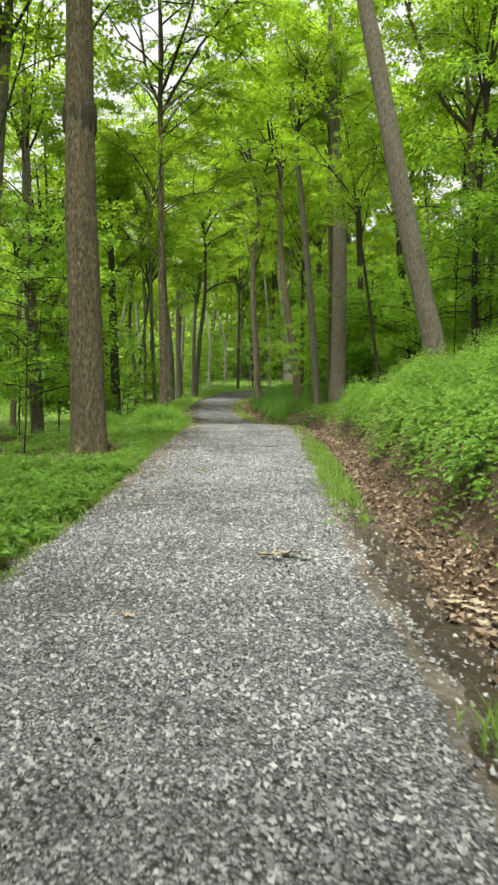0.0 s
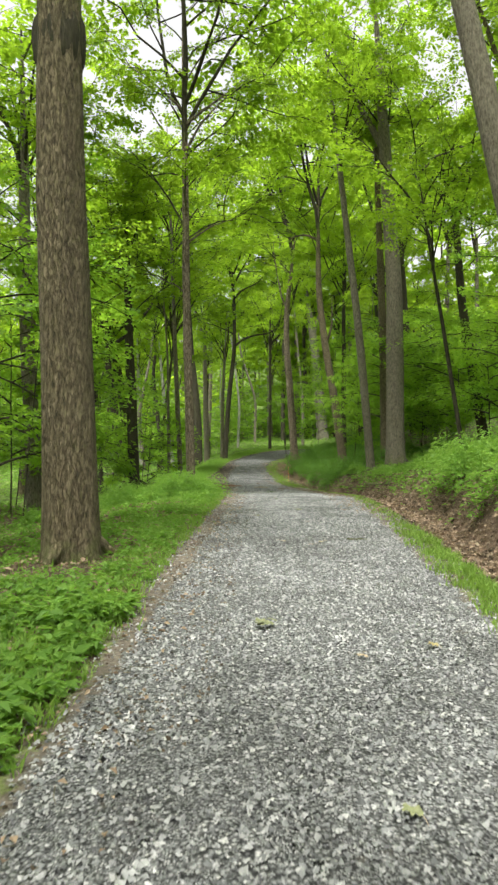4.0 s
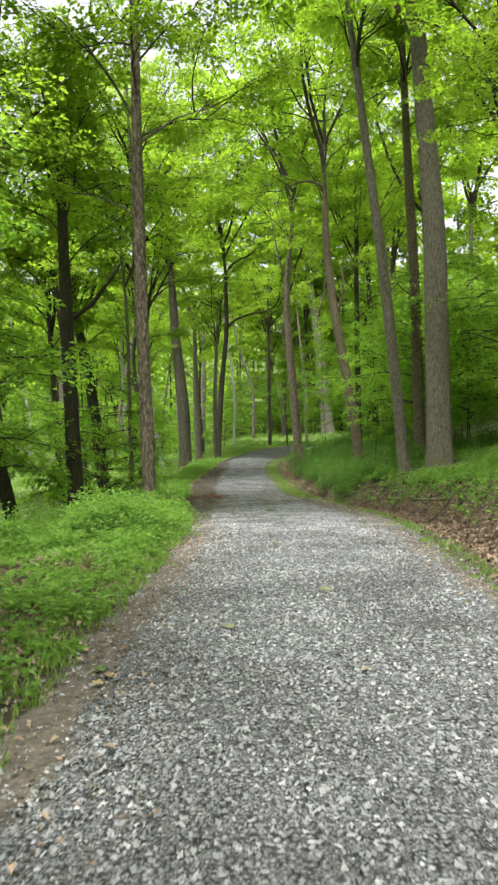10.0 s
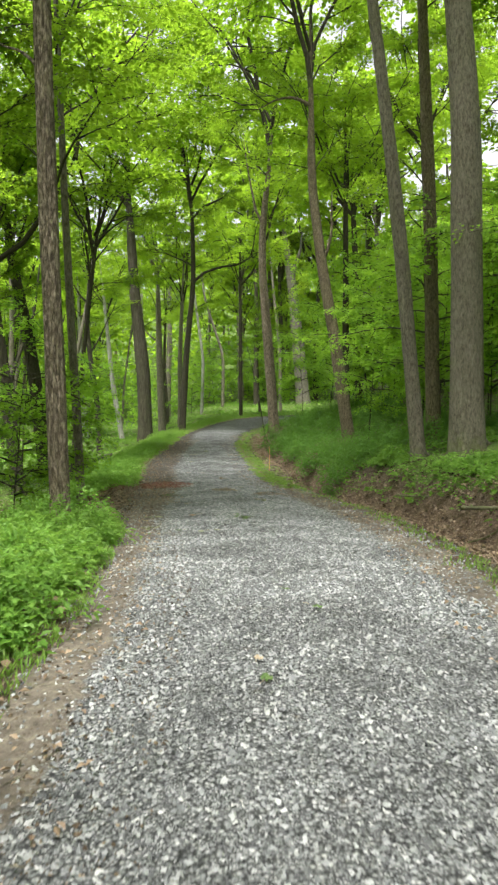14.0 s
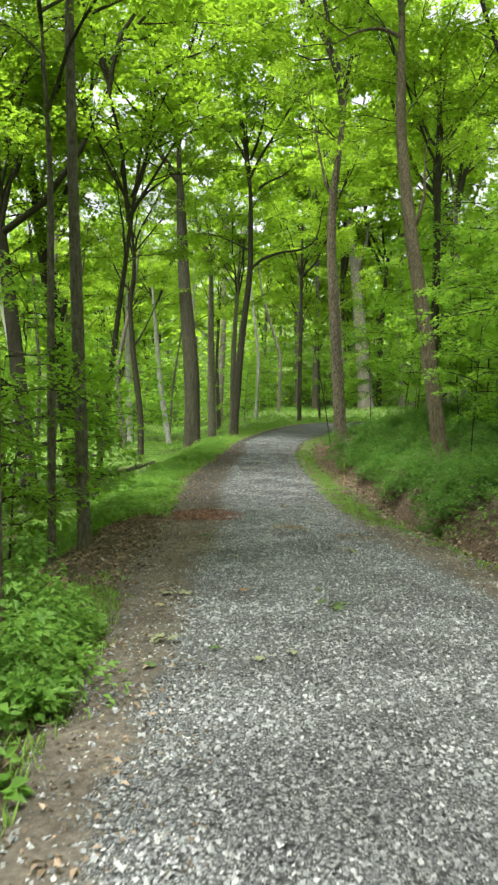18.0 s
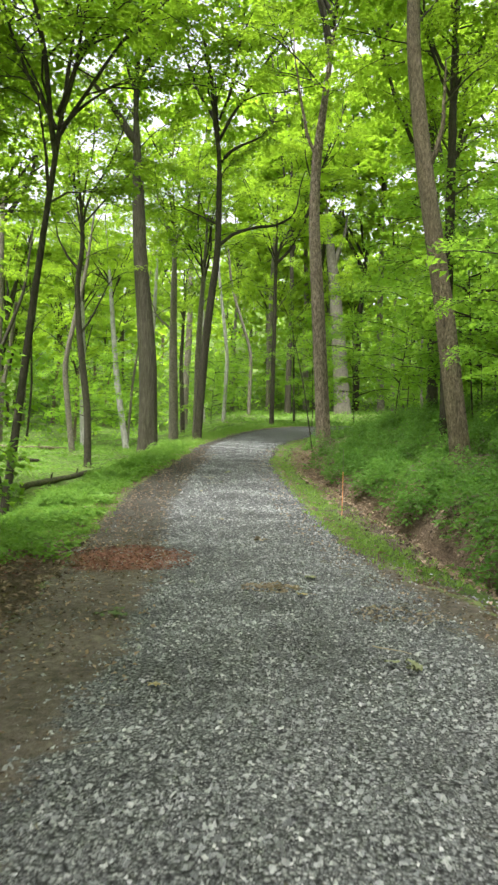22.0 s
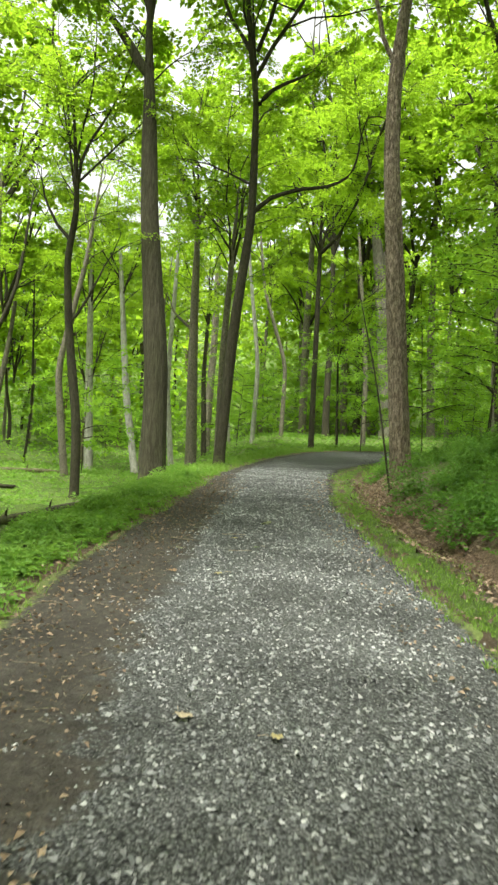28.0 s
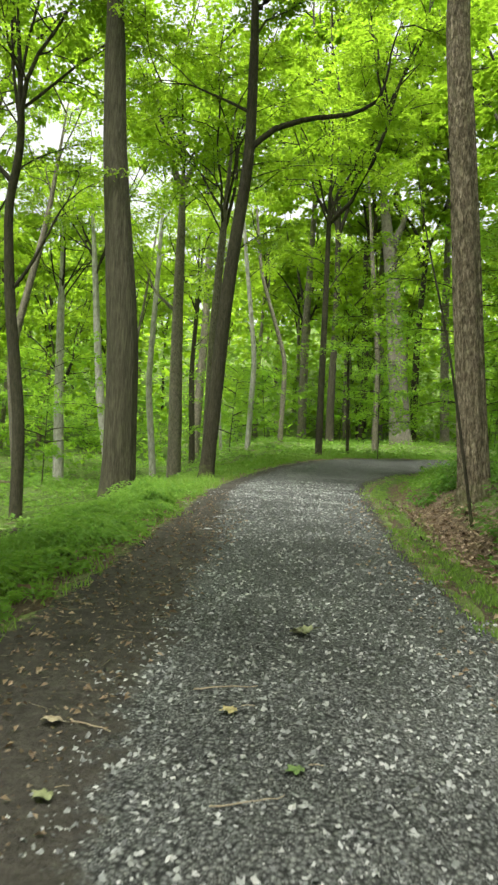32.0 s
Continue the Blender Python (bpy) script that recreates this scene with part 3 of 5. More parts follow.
def crown_parts(seed, tall, wide, mains, sides, twigs, per, size, stem):
    """A broad-leaved crown from z = 0 to tall: a stem that forks into rising limbs, side branches, and flat sprays of leaves."""
    r = np.random.default_rng(seed)
    wood, B, A, N, S = [], [], [], [], []

    def leafy(p, yaw, pitch, ln):
        end = p + turned(np.array([[ln * 0.75, 0, -0.06 * ln]]), yaw, pitch)[0]
        if size < 0.3:
            wood.append(tube(np.stack([p, (p + end) / 2 + (0, 0, 0.04 * ln), end]), [0.011, 0.008, 0.003], 3))
        b, a, m, s = spray(r, ln, per, size)
        B.append(p + turned(b, yaw, pitch))
        A.append(turned(a, yaw, pitch))
        N.append(turned(m, yaw, pitch))
        S.append(s)

    for n in range(mains):
        yaw = n * 2.4 + r.normal(0, 0.4)
        lean = 0.12 + 0.5 * (n / max(mains - 1, 1)) + r.normal(0, 0.08)
        long = tall * (1.0 - 0.35 * lean) * r.uniform(0.8, 1.05)
        main = bent(r, (0, 0, 0.14 * tall * n / mains), (np.cos(yaw) * lean, np.sin(yaw) * lean, 1), long, 9, 0.10, 0.25)
        thick = stem * (0.85 if n == 0 else 0.6)
        wood.append(tube(main, np.linspace(thick, 0.014, 10), 7))
        t = np.linspace(0, 1, 10)
        for k in range(sides):
            u = 0.14 + 0.86 * (k + r.random()) / sides
            p = np.array([np.interp(u, t, main[:, c]) for c in range(3)])
            by = yaw + k * 2.4 + r.normal(0, 0.5)
            reach = wide * (0.95 - 0.6 * u) * r.uniform(0.65, 1.15)
            side = bent(r, p, (np.cos(by), np.sin(by), r.uniform(0.25, 0.75)), reach, 6, 0.17, r.uniform(-0.5, 0.2))
            wood.append(tube(side, np.linspace(0.38 * thick * (1 - 0.6 * u) + 0.008, 0.007, 7), 5))
            v = np.linspace(0, 1, 7)
            for q in range(twigs):
                w = 0.2 + 0.8 * (q + r.random()) / twigs
                e = np.array([np.interp(w, v, side[:, c]) for c in range(3)])
                leafy(e, by + (1 if q % 2 else -1) * r.uniform(0.3, 1.2), r.normal(0.0, 0.25), 0.5 + 0.22 * reach * r.uniform(0.6, 1.3))
    S = np.concatenate(S)
    return joined(wood), leaves(np.concatenate(B), np.concatenate(A), np.concatenate(N), S, S * 0.8)


CROWNS = []
for k in range(6):
    w, l = crown_parts(100 + k, 8.5, 4.6, 4, 7, 6, 52, 0.142, 0.085)
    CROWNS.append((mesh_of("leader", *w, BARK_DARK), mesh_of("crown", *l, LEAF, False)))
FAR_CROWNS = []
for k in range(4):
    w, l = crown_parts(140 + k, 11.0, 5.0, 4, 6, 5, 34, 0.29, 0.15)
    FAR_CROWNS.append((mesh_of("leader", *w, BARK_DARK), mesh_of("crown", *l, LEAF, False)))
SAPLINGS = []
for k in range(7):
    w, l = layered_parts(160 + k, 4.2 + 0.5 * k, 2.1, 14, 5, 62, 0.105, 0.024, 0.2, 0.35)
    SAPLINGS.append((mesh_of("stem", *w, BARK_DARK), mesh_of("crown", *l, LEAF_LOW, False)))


BOUGHS = []
for k in range(6):
    r = np.random.default_rng(190 + k)
    long = 2.4 + 0.4 * k
    line = bent(r, (0, 0, 0), (1, 0, 0.55), long, 8, 0.13, -0.75)
    wood, B, A, N, S = [tube(line, np.linspace(0.034, 0.006, 9), 6)], [], [], [], []
    ways = [(line, 0.0)]
    for n in range(2):
        at = line[3 + 2 * n]
        fork = bent(r, at, (1, (-1) ** n * r.uniform(0.5, 1.0), 0.25), long * 0.5, 6, 0.14, -0.4)
        wood.append(tube(fork, np.linspace(0.018, 0.005, 7), 5))
        ways.append((fork, (-1) ** n * 0.6))
    for way, yaw in ways:
        t = np.linspace(0, 1, len(way))
        for n in range(7):
            u = 0.25 + 0.75 * (n + r.random()) / 7
            p = np.array([np.interp(u, t, way[:, c]) for c in range(3)])
            ty, tp, ln = yaw + (1 if n % 2 else -1) * r.uniform(0.2, 1.1), r.normal(-0.05, 0.15), 0.5 + 0.5 * r.random()
            end = p + turned(np.array([[ln * 0.8, 0, -0.06]]), ty, tp)[0]
            wood.append(tube(np.stack([p, (p + end) / 2, end]), [0.009, 0.006, 0.002], 3))
            for store, v in zip((B, A, N), spray(r, ln, 30, 0.11)[:3]):
                store.append(turned(v, ty, tp) + (p if store is B else 0))
            S.append(0.115 * (0.7 + 0.6 * r.random(30)))
    S = np.concatenate(S)
    BOUGHS.append((mesh_of("bough", *joined(wood), BARK_DARK), mesh_of("foliage", *leaves(np.concatenate(B), np.concatenate(A), np.concatenate(N), S, S * 0.75), LEAF, False)))


def trunk_line(x, y, sink, bend, top):
    """Points up a trunk from its foot: bend holds pairs of sideways shift and height; the trunk goes on straight to top."""
    pts = [(0.0, 0.0)] + list(bend)
    if top > pts[-1][1] + 0.3:
        (a, b), (c, d) = pts[-2], pts[-1]
        slope = np.clip((c - a) / max(d - b, 0.1), -0.12, 0.12)
        pts.append((c + slope * (top - d), top))
    hs = np.linspace(0, top, max(8, int(top / 0.33)))
    dx = np.interp(hs, [p[1] for p in pts], [p[0] for p in pts])
    for _ in range(6):
        dx[1:-1] = (dx[:-2] + 2 * dx[1:-1] + dx[2:]) / 4
    return np.stack([x + dx, y + 0.04 * np.sin(hs * 0.7), sink + hs], 1)


TREE_COUNT = [0]


def tree(x, y, dia, bend, top=13.0, bark=BARK, label="", crown=True, sides=16, rough=0.05, name="tree", foot=None, limbs=(), scale=1.0, boughs=6, low=6.5, spread=0.0, roots=0, fork=0.66):
    """One tree of its own shape. limbs: (height, way, dy, thickness) of limbs that show; way: pairs of sideways shift and rise."""
    TREE_COUNT[0] += 1
    r = np.random.default_rng(500 + TREE_COUNT[0])
    z = float(ground_z(x, y)) - 0.05 if foot is None else foot
    whole = tagged(new(name), label or "tall forest tree with brown furrowed bark", "tree", "forest trees")
    whole.location = (x, y, z)
    line = trunk_line(0, 0, -0.15, bend, top)
    radii = dia / 2 * np.interp(np.linspace(0, 1, len(line)), [0, 0.3, 0.7, 1], [1.0, 0.9, 0.62, 0.12])
    child("trunk", mesh_of("trunk", *tube(line, radii, sides, rough, r, 0.24), bark), whole)
    for n in range(roots):
        a = n * 6.283 / roots + r.normal(0, 0.35)
        reach = dia * (0.7 + 0.6 * r.random())
        u = np.linspace(0, 1, 7)
        px, py = np.cos(a) * (dia * 0.3 + u * reach), np.sin(a) * (dia * 0.3 + u * reach)
        crest = 0.5 * dia * (1 - u) ** 2.4 - 0.05 * u + ground_z(x + px, y + py) - z - 0.02
        child("root", mesh_of("root", *tube(np.stack([px, py, crest], 1), dia * np.interp(u, [0, 0.5, 1], [0.15, 0.08, 0.025]), 8, 0.08, r), bark), whole)
    for h, way, dy, th in limbs:
        root = np.array([np.interp(h, line[:, 2], line[:, k]) for k in range(3)])
        knots = np.array([(0.0, 0.0)] + list(way))
        run = np.concatenate([[0], np.cumsum(np.hypot(*np.diff(knots, axis=0).T))])
        t = np.linspace(0, run[-1], 16)
        arc = np.stack([np.interp(t, run, knots[:, 0]), dy * t / run[-1], np.interp(t, run, knots[:, 1])], 1)
        for _ in range(2):
            arc[1:-1] = (arc[:-2] + 2 * arc[1:-1] + arc[2:]) / 4
        arc[1:] += np.cumsum(r.normal(0, 0.008, (15, 3)), 0) * run[-1] / 2
        child("limb", mesh_of("limb", *tube(root + arc, np.linspace(th, th * 0.2, 16), 8, 0.05, r), bark), whole)
        for k in (9, 12, 15):
            wood, green_ = BOUGHS[int(r.integers(6))]
            ob = child("bough", wood, whole)
            ob.matrix_local = Matrix.Translation(root + arc[k]) @ pose(0, 0, 0, 0, r.normal(-8, 12), (0 if way[-1][0] > 0 else 180) + r.normal(0, 55)) @ Matrix.Scale(r.uniform(0.45, 0.75), 4)
            child("foliage", green_, ob)
    crown_at = [(fork, 0.0, 0.0)] + ([(0.93, -spread * np.sign(x + 0.6), -1.2)] if spread else [])
    for n in range(boughs):
        h = low + (top - low) * (n + r.random()) / boughs
        root = np.array([np.interp(h, line[:, 2], line[:, k]) for k in range(3)])
        wood, green_ = BOUGHS[int(r.integers(6))]
        ob = child("bough", wood, whole)
        ob.matrix_local = Matrix.Translation(root) @ pose(0, 0, 0, 0, r.normal(-24, 12), n * 137 + r.normal(0, 25)) @ Matrix.Scale(r.uniform(0.8, 1.25), 4)
        child("foliage", green_, ob)
    if crown:
        for n, (share, ox, oy) in enumerate(crown_at):
            cw, cl = CROWNS[(TREE_COUNT[0] + 2 * n) % len(CROWNS)]
            place = Matrix.Translation(line[int(len(line) * share)] + np.array((ox, oy, 0))) @ pose(0, 0, 0, 0, 0, r.uniform(0, 360)) @ Matrix.Scale(scale, 4)
            if n:
                low_end, high_end = line[int(len(line) * share * 0.72)], line[int(len(line) * share)] + np.array((ox, oy, 0.1))
                arm = np.stack([low_end, low_end + (high_end - low_end) * (0.4, 0.3, 0.22), low_end + (high_end - low_end) * (0.75, 0.7, 0.6), high_end])
                child("limb", mesh_of("limb", *tube(arm, [0.11, 0.095, 0.08, 0.075], 8, 0.04, r), bark), whole)
            for name_, me in (("leader", cw), ("crown", cl)):
                child(name_, me, whole).matrix_local = place
    return whole


# Trees along the path, from the start of the walk onwards.
big_tree = tree(-2.96, 14.8, 0.66, [(-0.2, 4.6), (-0.26, 8.4)], 16, BARK, "large straight tree with deeply furrowed brown bark", scale=0.7, sides=44, rough=0.045, roots=3)
knob = np.linspace(0, 1, 9)
swell = np.stack([np.interp(6.1 + 0.65 * knob, [0, 4.6, 8.4], [0, -0.2, -0.26]), 0 * knob, 6.1 + 0.65 * knob], 1)
child("burl", mesh_of("burl", *tube(swell, 0.262 + 0.045 * np.sin(knob * np.pi) ** 0.5, 28, 0.06, np.random.default_rng(3)), BARK_DARK), big_tree, "dark swollen collar round the trunk")
tree(5.42, 21.1, 0.60, [(-1.15, 4.6), (-1.9, 8.2), (-2.4, 10.6)], 18, BARK_GREY, "grey-barked tree leaning over the bank", sides=28, boughs=3, low=9.0, fork=0.75, roots=5)
tree(-5.8, 16.4, 0.38, [(0.43, 5.3), (0.66, 8.7)], 13, BARK_GREY, "slim tree leaning slightly, dark at its foot", scale=0.8, sides=20, roots=4)
tree(-7.54, 28, 0.48, [(-0.37, 6.3), (-0.62, 14.6)], 15, BARK_GREY, sides=20, scale=1.0)
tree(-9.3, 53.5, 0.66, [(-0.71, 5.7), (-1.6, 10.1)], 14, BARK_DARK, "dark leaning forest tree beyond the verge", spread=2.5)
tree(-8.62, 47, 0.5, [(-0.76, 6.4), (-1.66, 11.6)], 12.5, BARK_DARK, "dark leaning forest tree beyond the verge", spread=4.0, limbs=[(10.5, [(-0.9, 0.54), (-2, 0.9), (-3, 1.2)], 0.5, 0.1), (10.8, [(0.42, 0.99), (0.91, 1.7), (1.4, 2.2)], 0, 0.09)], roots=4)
tree(-3.2, 30.5, 0.28, [(-0.17, 5.2), (-0.24, 9.2)], 18, BARK_SHAG, "straight tree with shaggy red-brown bark beside the path", sides=36, rough=0.09, limbs=[(12.3, [(0.8, 0.8), (1.8, 1.6), (2.9, 2.3)], 0.5, 0.06), (11.4, [(0.5, 0.7), (1.2, 1.2), (2.0, 1.4)], -1.6, 0.05), (12.8, [(-0.7, 0.8), (-1.5, 1.5), (-2.4, 2.2)], 0.8, 0.05), (8.3, [(0.48, 0.45), (1, 0.75), (1.6, 1)], 0.3, 0.04), (6.6, [(-0.36, 0.36), (-0.78, 0.6), (-1.2, 0.8)], 0.5, 0.03)], roots=3, boughs=18, low=8.0, scale=1.4)
tree(-4.33, 37.2, 0.20, [(-0.19, 3.8), (-0.43, 9.4)], 16, BARK_GREY, "slim young tree beside the path", boughs=5, low=8.0, sides=16, scale=0.6, roots=4)
tree(-4.8, 37.0, 0.14, [(-0.08, 3.4), (-0.11, 6.6), (-0.31, 8.8)], 10, BARK_GREY, "slim young tree beside the path", boughs=5, low=7.0, sides=14, crown=False, roots=4)
tree(-6.45, 64.9, 0.84, [(-0.1, 4.3), (-0.62, 9.4), (-0.88, 14.0)], 17, BARK_RIDGE, "large dark tree with a forked top beside the path", sides=44, rough=0.03, limbs=[(14.0, [(-0.5, 0.6), (-1.1, 1.6), (-2.1, 2.7), (-3.0, 3.5)], 0, 0.2)], roots=0, scale=1.5, boughs=3, low=12.0, fork=0.9)
tree(-4.38, 66.1, 0.40, [(0.3, 5.0), (0.74, 9.0), (0.7, 12.9), (0.45, 16.1)], 17, BARK_DARK, "dark curved tree with a long arching branch", sides=24, limbs=[(9.0, [(0.3, 0.45), (0.78, 0.72), (1.8, 0.94), (2.9, 1.1), (3.35, 1.36), (3.5, 2.4), (3.75, 3.7)], 0.4, 0.095), (10.0, [(-0.6, 0.3), (-1.8, 0.85), (-2.6, 0.9)], 0.2, 0.05), (12.8, [(0.35, 0.5), (0.9, 0.9), (1.9, 1.3), (2.3, 2.0)], 0, 0.1)], roots=0, scale=1.6, boughs=3, low=12.0, fork=0.8)
tree(-4.98, 72, 0.38, [(0.0, 5.2), (0.15, 8.5)], 13, BARK_GREY)
tree(-6.63, 76.0, 0.56, [(-0.2, 6.5), (-0.3, 12.5)], 14.5, BARK_GREY, "grey forked forest tree with an upturned limb", sides=20, limbs=[(12.0, [(-0.4, 0.9), (-0.9, 2.3), (-1.2, 4.0)], 0, 0.17), (12.2, [(0.5, 0.9), (1.1, 2.0), (1.8, 3.4)], 0, 0.14), (7.0, [(-0.45, 0.35), (-1.0, 0.9), (-1.4, 1.9)], 0, 0.09)], roots=4, boughs=2, low=11.0, fork=0.85)
tree(-0.87, 78.4, 0.31, [(0.0, 8.4), (0.0, 13.2)], 15, BARK_DARK, "slender dark tree at the bend of the path", spread=2.2)
tree(0.97, 59.0, 0.52, [(-0.36, 5.1), (-0.62, 8.6), (-0.59, 10.7), (-0.24, 13.8)], 16.5, BARK_SHAG, "tall tree with peeling grey-brown bark at the path's edge", sides=40, rough=0.08, limbs=[(10.6, [(-0.35, 1.0), (-0.6, 2.2), (-0.75, 3.4), (-1.0, 5.0)], 0.2, 0.075), (13.2, [(-0.5, 0.25), (-0.7, 0.8)], 0.1, 0.04)], roots=3, scale=1.85, boughs=4, low=11.0, fork=0.86)
tree(3.42, 48.8, 0.48, [(-0.47, 3.5), (-1.06, 7.0), (-1.4, 9.9), (-1.42, 13.1)], 16, BARK, "curved tree with brown bark on the bank", sides=32, limbs=[(6.9, [(0.25, 0.35), (0.4, 1.2), (0.45, 2.6)], 0, 0.085), (12.8, [(-0.6, 0.35), (-1.2, 0.3), (-2.0, -0.1)], 0, 0.08)], roots=0, scale=1.5, boughs=4, low=9.5, fork=0.84)
tree(3.74, 52, 0.32, [(-0.03, 3.5), (-0.02, 6.0)], 14, BARK_DARK, scale=1.0)
tree(4.4, 36.7, 0.74, [(0.0, 3.9), (-0.03, 7.8), (-0.19, 10.4)], 20, BARK_GREY, "thick pale grey-brown tree on top of the bank", scale=0.8, boughs=3, low=12.0, sides=40, rough=0.03, limbs=[(13.0, [(-0.4, 0.6), (-1.2, 2.6), (-2.2, 5.1)], 0.5, 0.16)], roots=3)
tree(4.46, 40, 0.40, [(-0.05, 4.6), (-0.23, 11.0)], 19, BARK, scale=0.75, boughs=3, low=11.0, roots=4)
tree(3.55, 37.7, 0.36, [(-0.34, 4.3), (-0.66, 7.5), (-1.11, 11.5)], 19, BARK_GREY, "slim leaning tree with pale bark on the bank", scale=0.8, boughs=3, low=11.0, sides=24, roots=4)
tree(6.4, 66, 0.48, [(-0.2, 7.0), (-0.4, 14.0)], 17, BARK_DARK, spread=2.4)
tree(8.5, 55, 0.5, [(-0.48, 6.8), (-0.7, 11.0)], 17, BARK_DARK, spread=2.4)
tree(9.4, 31.0, 0.36, [(-0.2, 5.0), (-0.5, 9.0)], 15, BARK, spread=2.5)
tree(7.6, 25.5, 0.22, [(-0.1, 5.0), (0.2, 9.0)], 13, BARK_DARK, "slim dark tree on the bank", sides=12)
tree(11.5, 37.0, 0.4, [(0.2, 6.0)], 16, BARK_DARK, spread=2.0)
tree(4.9, 27.4, 0.13, [(-0.6, 4.0), (-1.1, 7.0)], 8.5, BARK_DARK, "thin leaning young tree", sides=10, scale=0.5)
tree(8.9, 40, 0.48, [(-1.0, 6.5), (-1.3, 12)], 14, BARK_DARK)
tree(5.4, 97.0, 1.35, [(-1.0, 11.0), (-1.9, 17.5)], 20, BARK_PALE, "massive pale-barked tree far along the path", sides=24, limbs=[(12.5, [(0.3, 1.2), (0.9, 2.8), (1.2, 5.0)], 0, 0.32)], fork=0.85, boughs=3, low=13.0)
tree(5.2, 109.0, 0.9, [(-0.15, 12.0)], 18, BARK_PALE, "pale-barked tree far along the path")
tree(-9.32, 65.8, 0.36, [(-0.1, 3.0), (-0.5, 5.8), (-0.8, 9.0), (-0.5, 10.2), (-0.84, 14.0)], 15, BARK_DARK, "crooked dark tree in the hollow", limbs=[(6.2, [(0.6, 0.9), (1.1, 2.0), (1.7, 3.2)], 0, 0.06), (9.2, [(-0.5, 0.5), (-1.0, 1.4), (-1.2, 2.6)], 0, 0.07)], roots=4, boughs=4, low=9.0, fork=0.7)
tree(-14.66, 87.4, 0.58, [(-0.26, 5.5), (-0.44, 10.0)], 15, BARK_WHITE, "pale dead-looking trunk in the hollow", boughs=3, low=9.0)
tree(-10.44, 81.6, 0.42, [(-0.75, 4.5), (-1.3, 10.0)], 15, BARK_WHITE, "pale leaning trunk in the hollow", boughs=3, low=9.0)
tree(-7.63, 90, 0.36, [(-0.32, 5.7), (-0.13, 10.9)], 13, BARK_DARK)
tree(0.65, 82, 0.16, [(-0.15, 4.7)], 7, BARK_DARK, "thin young tree at the bend", sides=8, scale=0.5)
tree(-7.1, 48, 0.2, [(0.49, 4.4), (0.99, 8.6), (1.3, 11.3)], 13, BARK_DARK, "thin dark tree leaning over the hollow", sides=12, limbs=[(7.5, [(-0.09, 1.2), (-0.2, 2), (-0.3, 2.6)], 0, 0.05), (9, [(0.48, 0.54), (1, 0.9), (1.6, 1.2)], 0, 0.05)])
tree(-10.3, 49, 0.31, [(-0.41, 6.3), (-0.65, 9.3)], 12, BARK_DARK)
tree(-6.92, 33, 0.36, [(-0.6, 2.3), (-1.7, 8.0)], 12, BARK_DARK, "dark tree leaning away from the path", roots=4)
tree(12.9, 45, 0.6, [(-0.13, 6.5), (-0.46, 13)], 15, BARK_GREY)
tree(0.46, 57, 0.05, [(-0.43, 2.8), (-0.95, 4.8)], 5.5, BARK_DARK, "thin bent sapling beside a larger tree", sides=8, crown=False, boughs=0)
tree(-5.6, 33.5, 0.42, [(-0.2, 5.0)], 12, BARK_DARK, scale=0.65)

# Out-of-view trees, added so their crowns block light over the first metres.
for x, y, d in ((-4.6, -4.0, 0.5), (3.8, -6.5, 0.45), (-6.5, 4.5, 0.4), (7.0, 6.0, 0.45), (-3.8, -13.0, 0.5), (4.5, -14.0, 0.5), (8.5, 13.0, 0.4)):
    tree(x, y, d, [(0.1, 5.0)], 14, BARK_DARK, "unseen tree added to shade the start of the path", sides=12, scale=1.35)

# Slim trunks in the hollow and beyond the bend.
q = np.random.default_rng(61)
for x, y in ((-16.5, 70), (-12.0, 73.5), (-18.5, 79), (-11.6, 88), (-15.8, 91), (-4.2, 84), (-2.6, 90), (-6.4, 95), (-20.5, 92), (2.6, 88), (-24, 86), (9.2, 82), (11.5, 74), (-8.9, 84.5)):
    tree(x, y, 0.16 + 0.2 * q.random(), [(q.normal(0, 0.35), 5.0), (q.normal(0, 0.6), 10.0)], 14 + 4 * q.random(), (BARK_DARK, BARK_GREY, BARK_WHITE)[int(q.integers(3))], "slim straight trunk among the far trees", crown=False, sides=9, boughs=5, low=8.5)

# The forest behind them.
r = np.random.default_rng(11)


def stand_at(me_trunk, crowns, x, y, size, label, top):
    k = int(r.integers(len(crowns)))
    whole = tagged(new("tree"), label, "tree", "background trees")
    whole.location, whole.rotation_euler, whole.scale = (x, y, float(ground_z(x, y)) - 0.1), (r.normal(0, 0.03), r.normal(0, 0.03), r.uniform(0, 6.28)), (size, size, size)
    child("trunk", me_trunk, whole)
    for nm, me in zip(("leader", "crown"), crowns[k]):
        child(nm, me, whole).location = (0, 0, top - 1.5)
    return whole


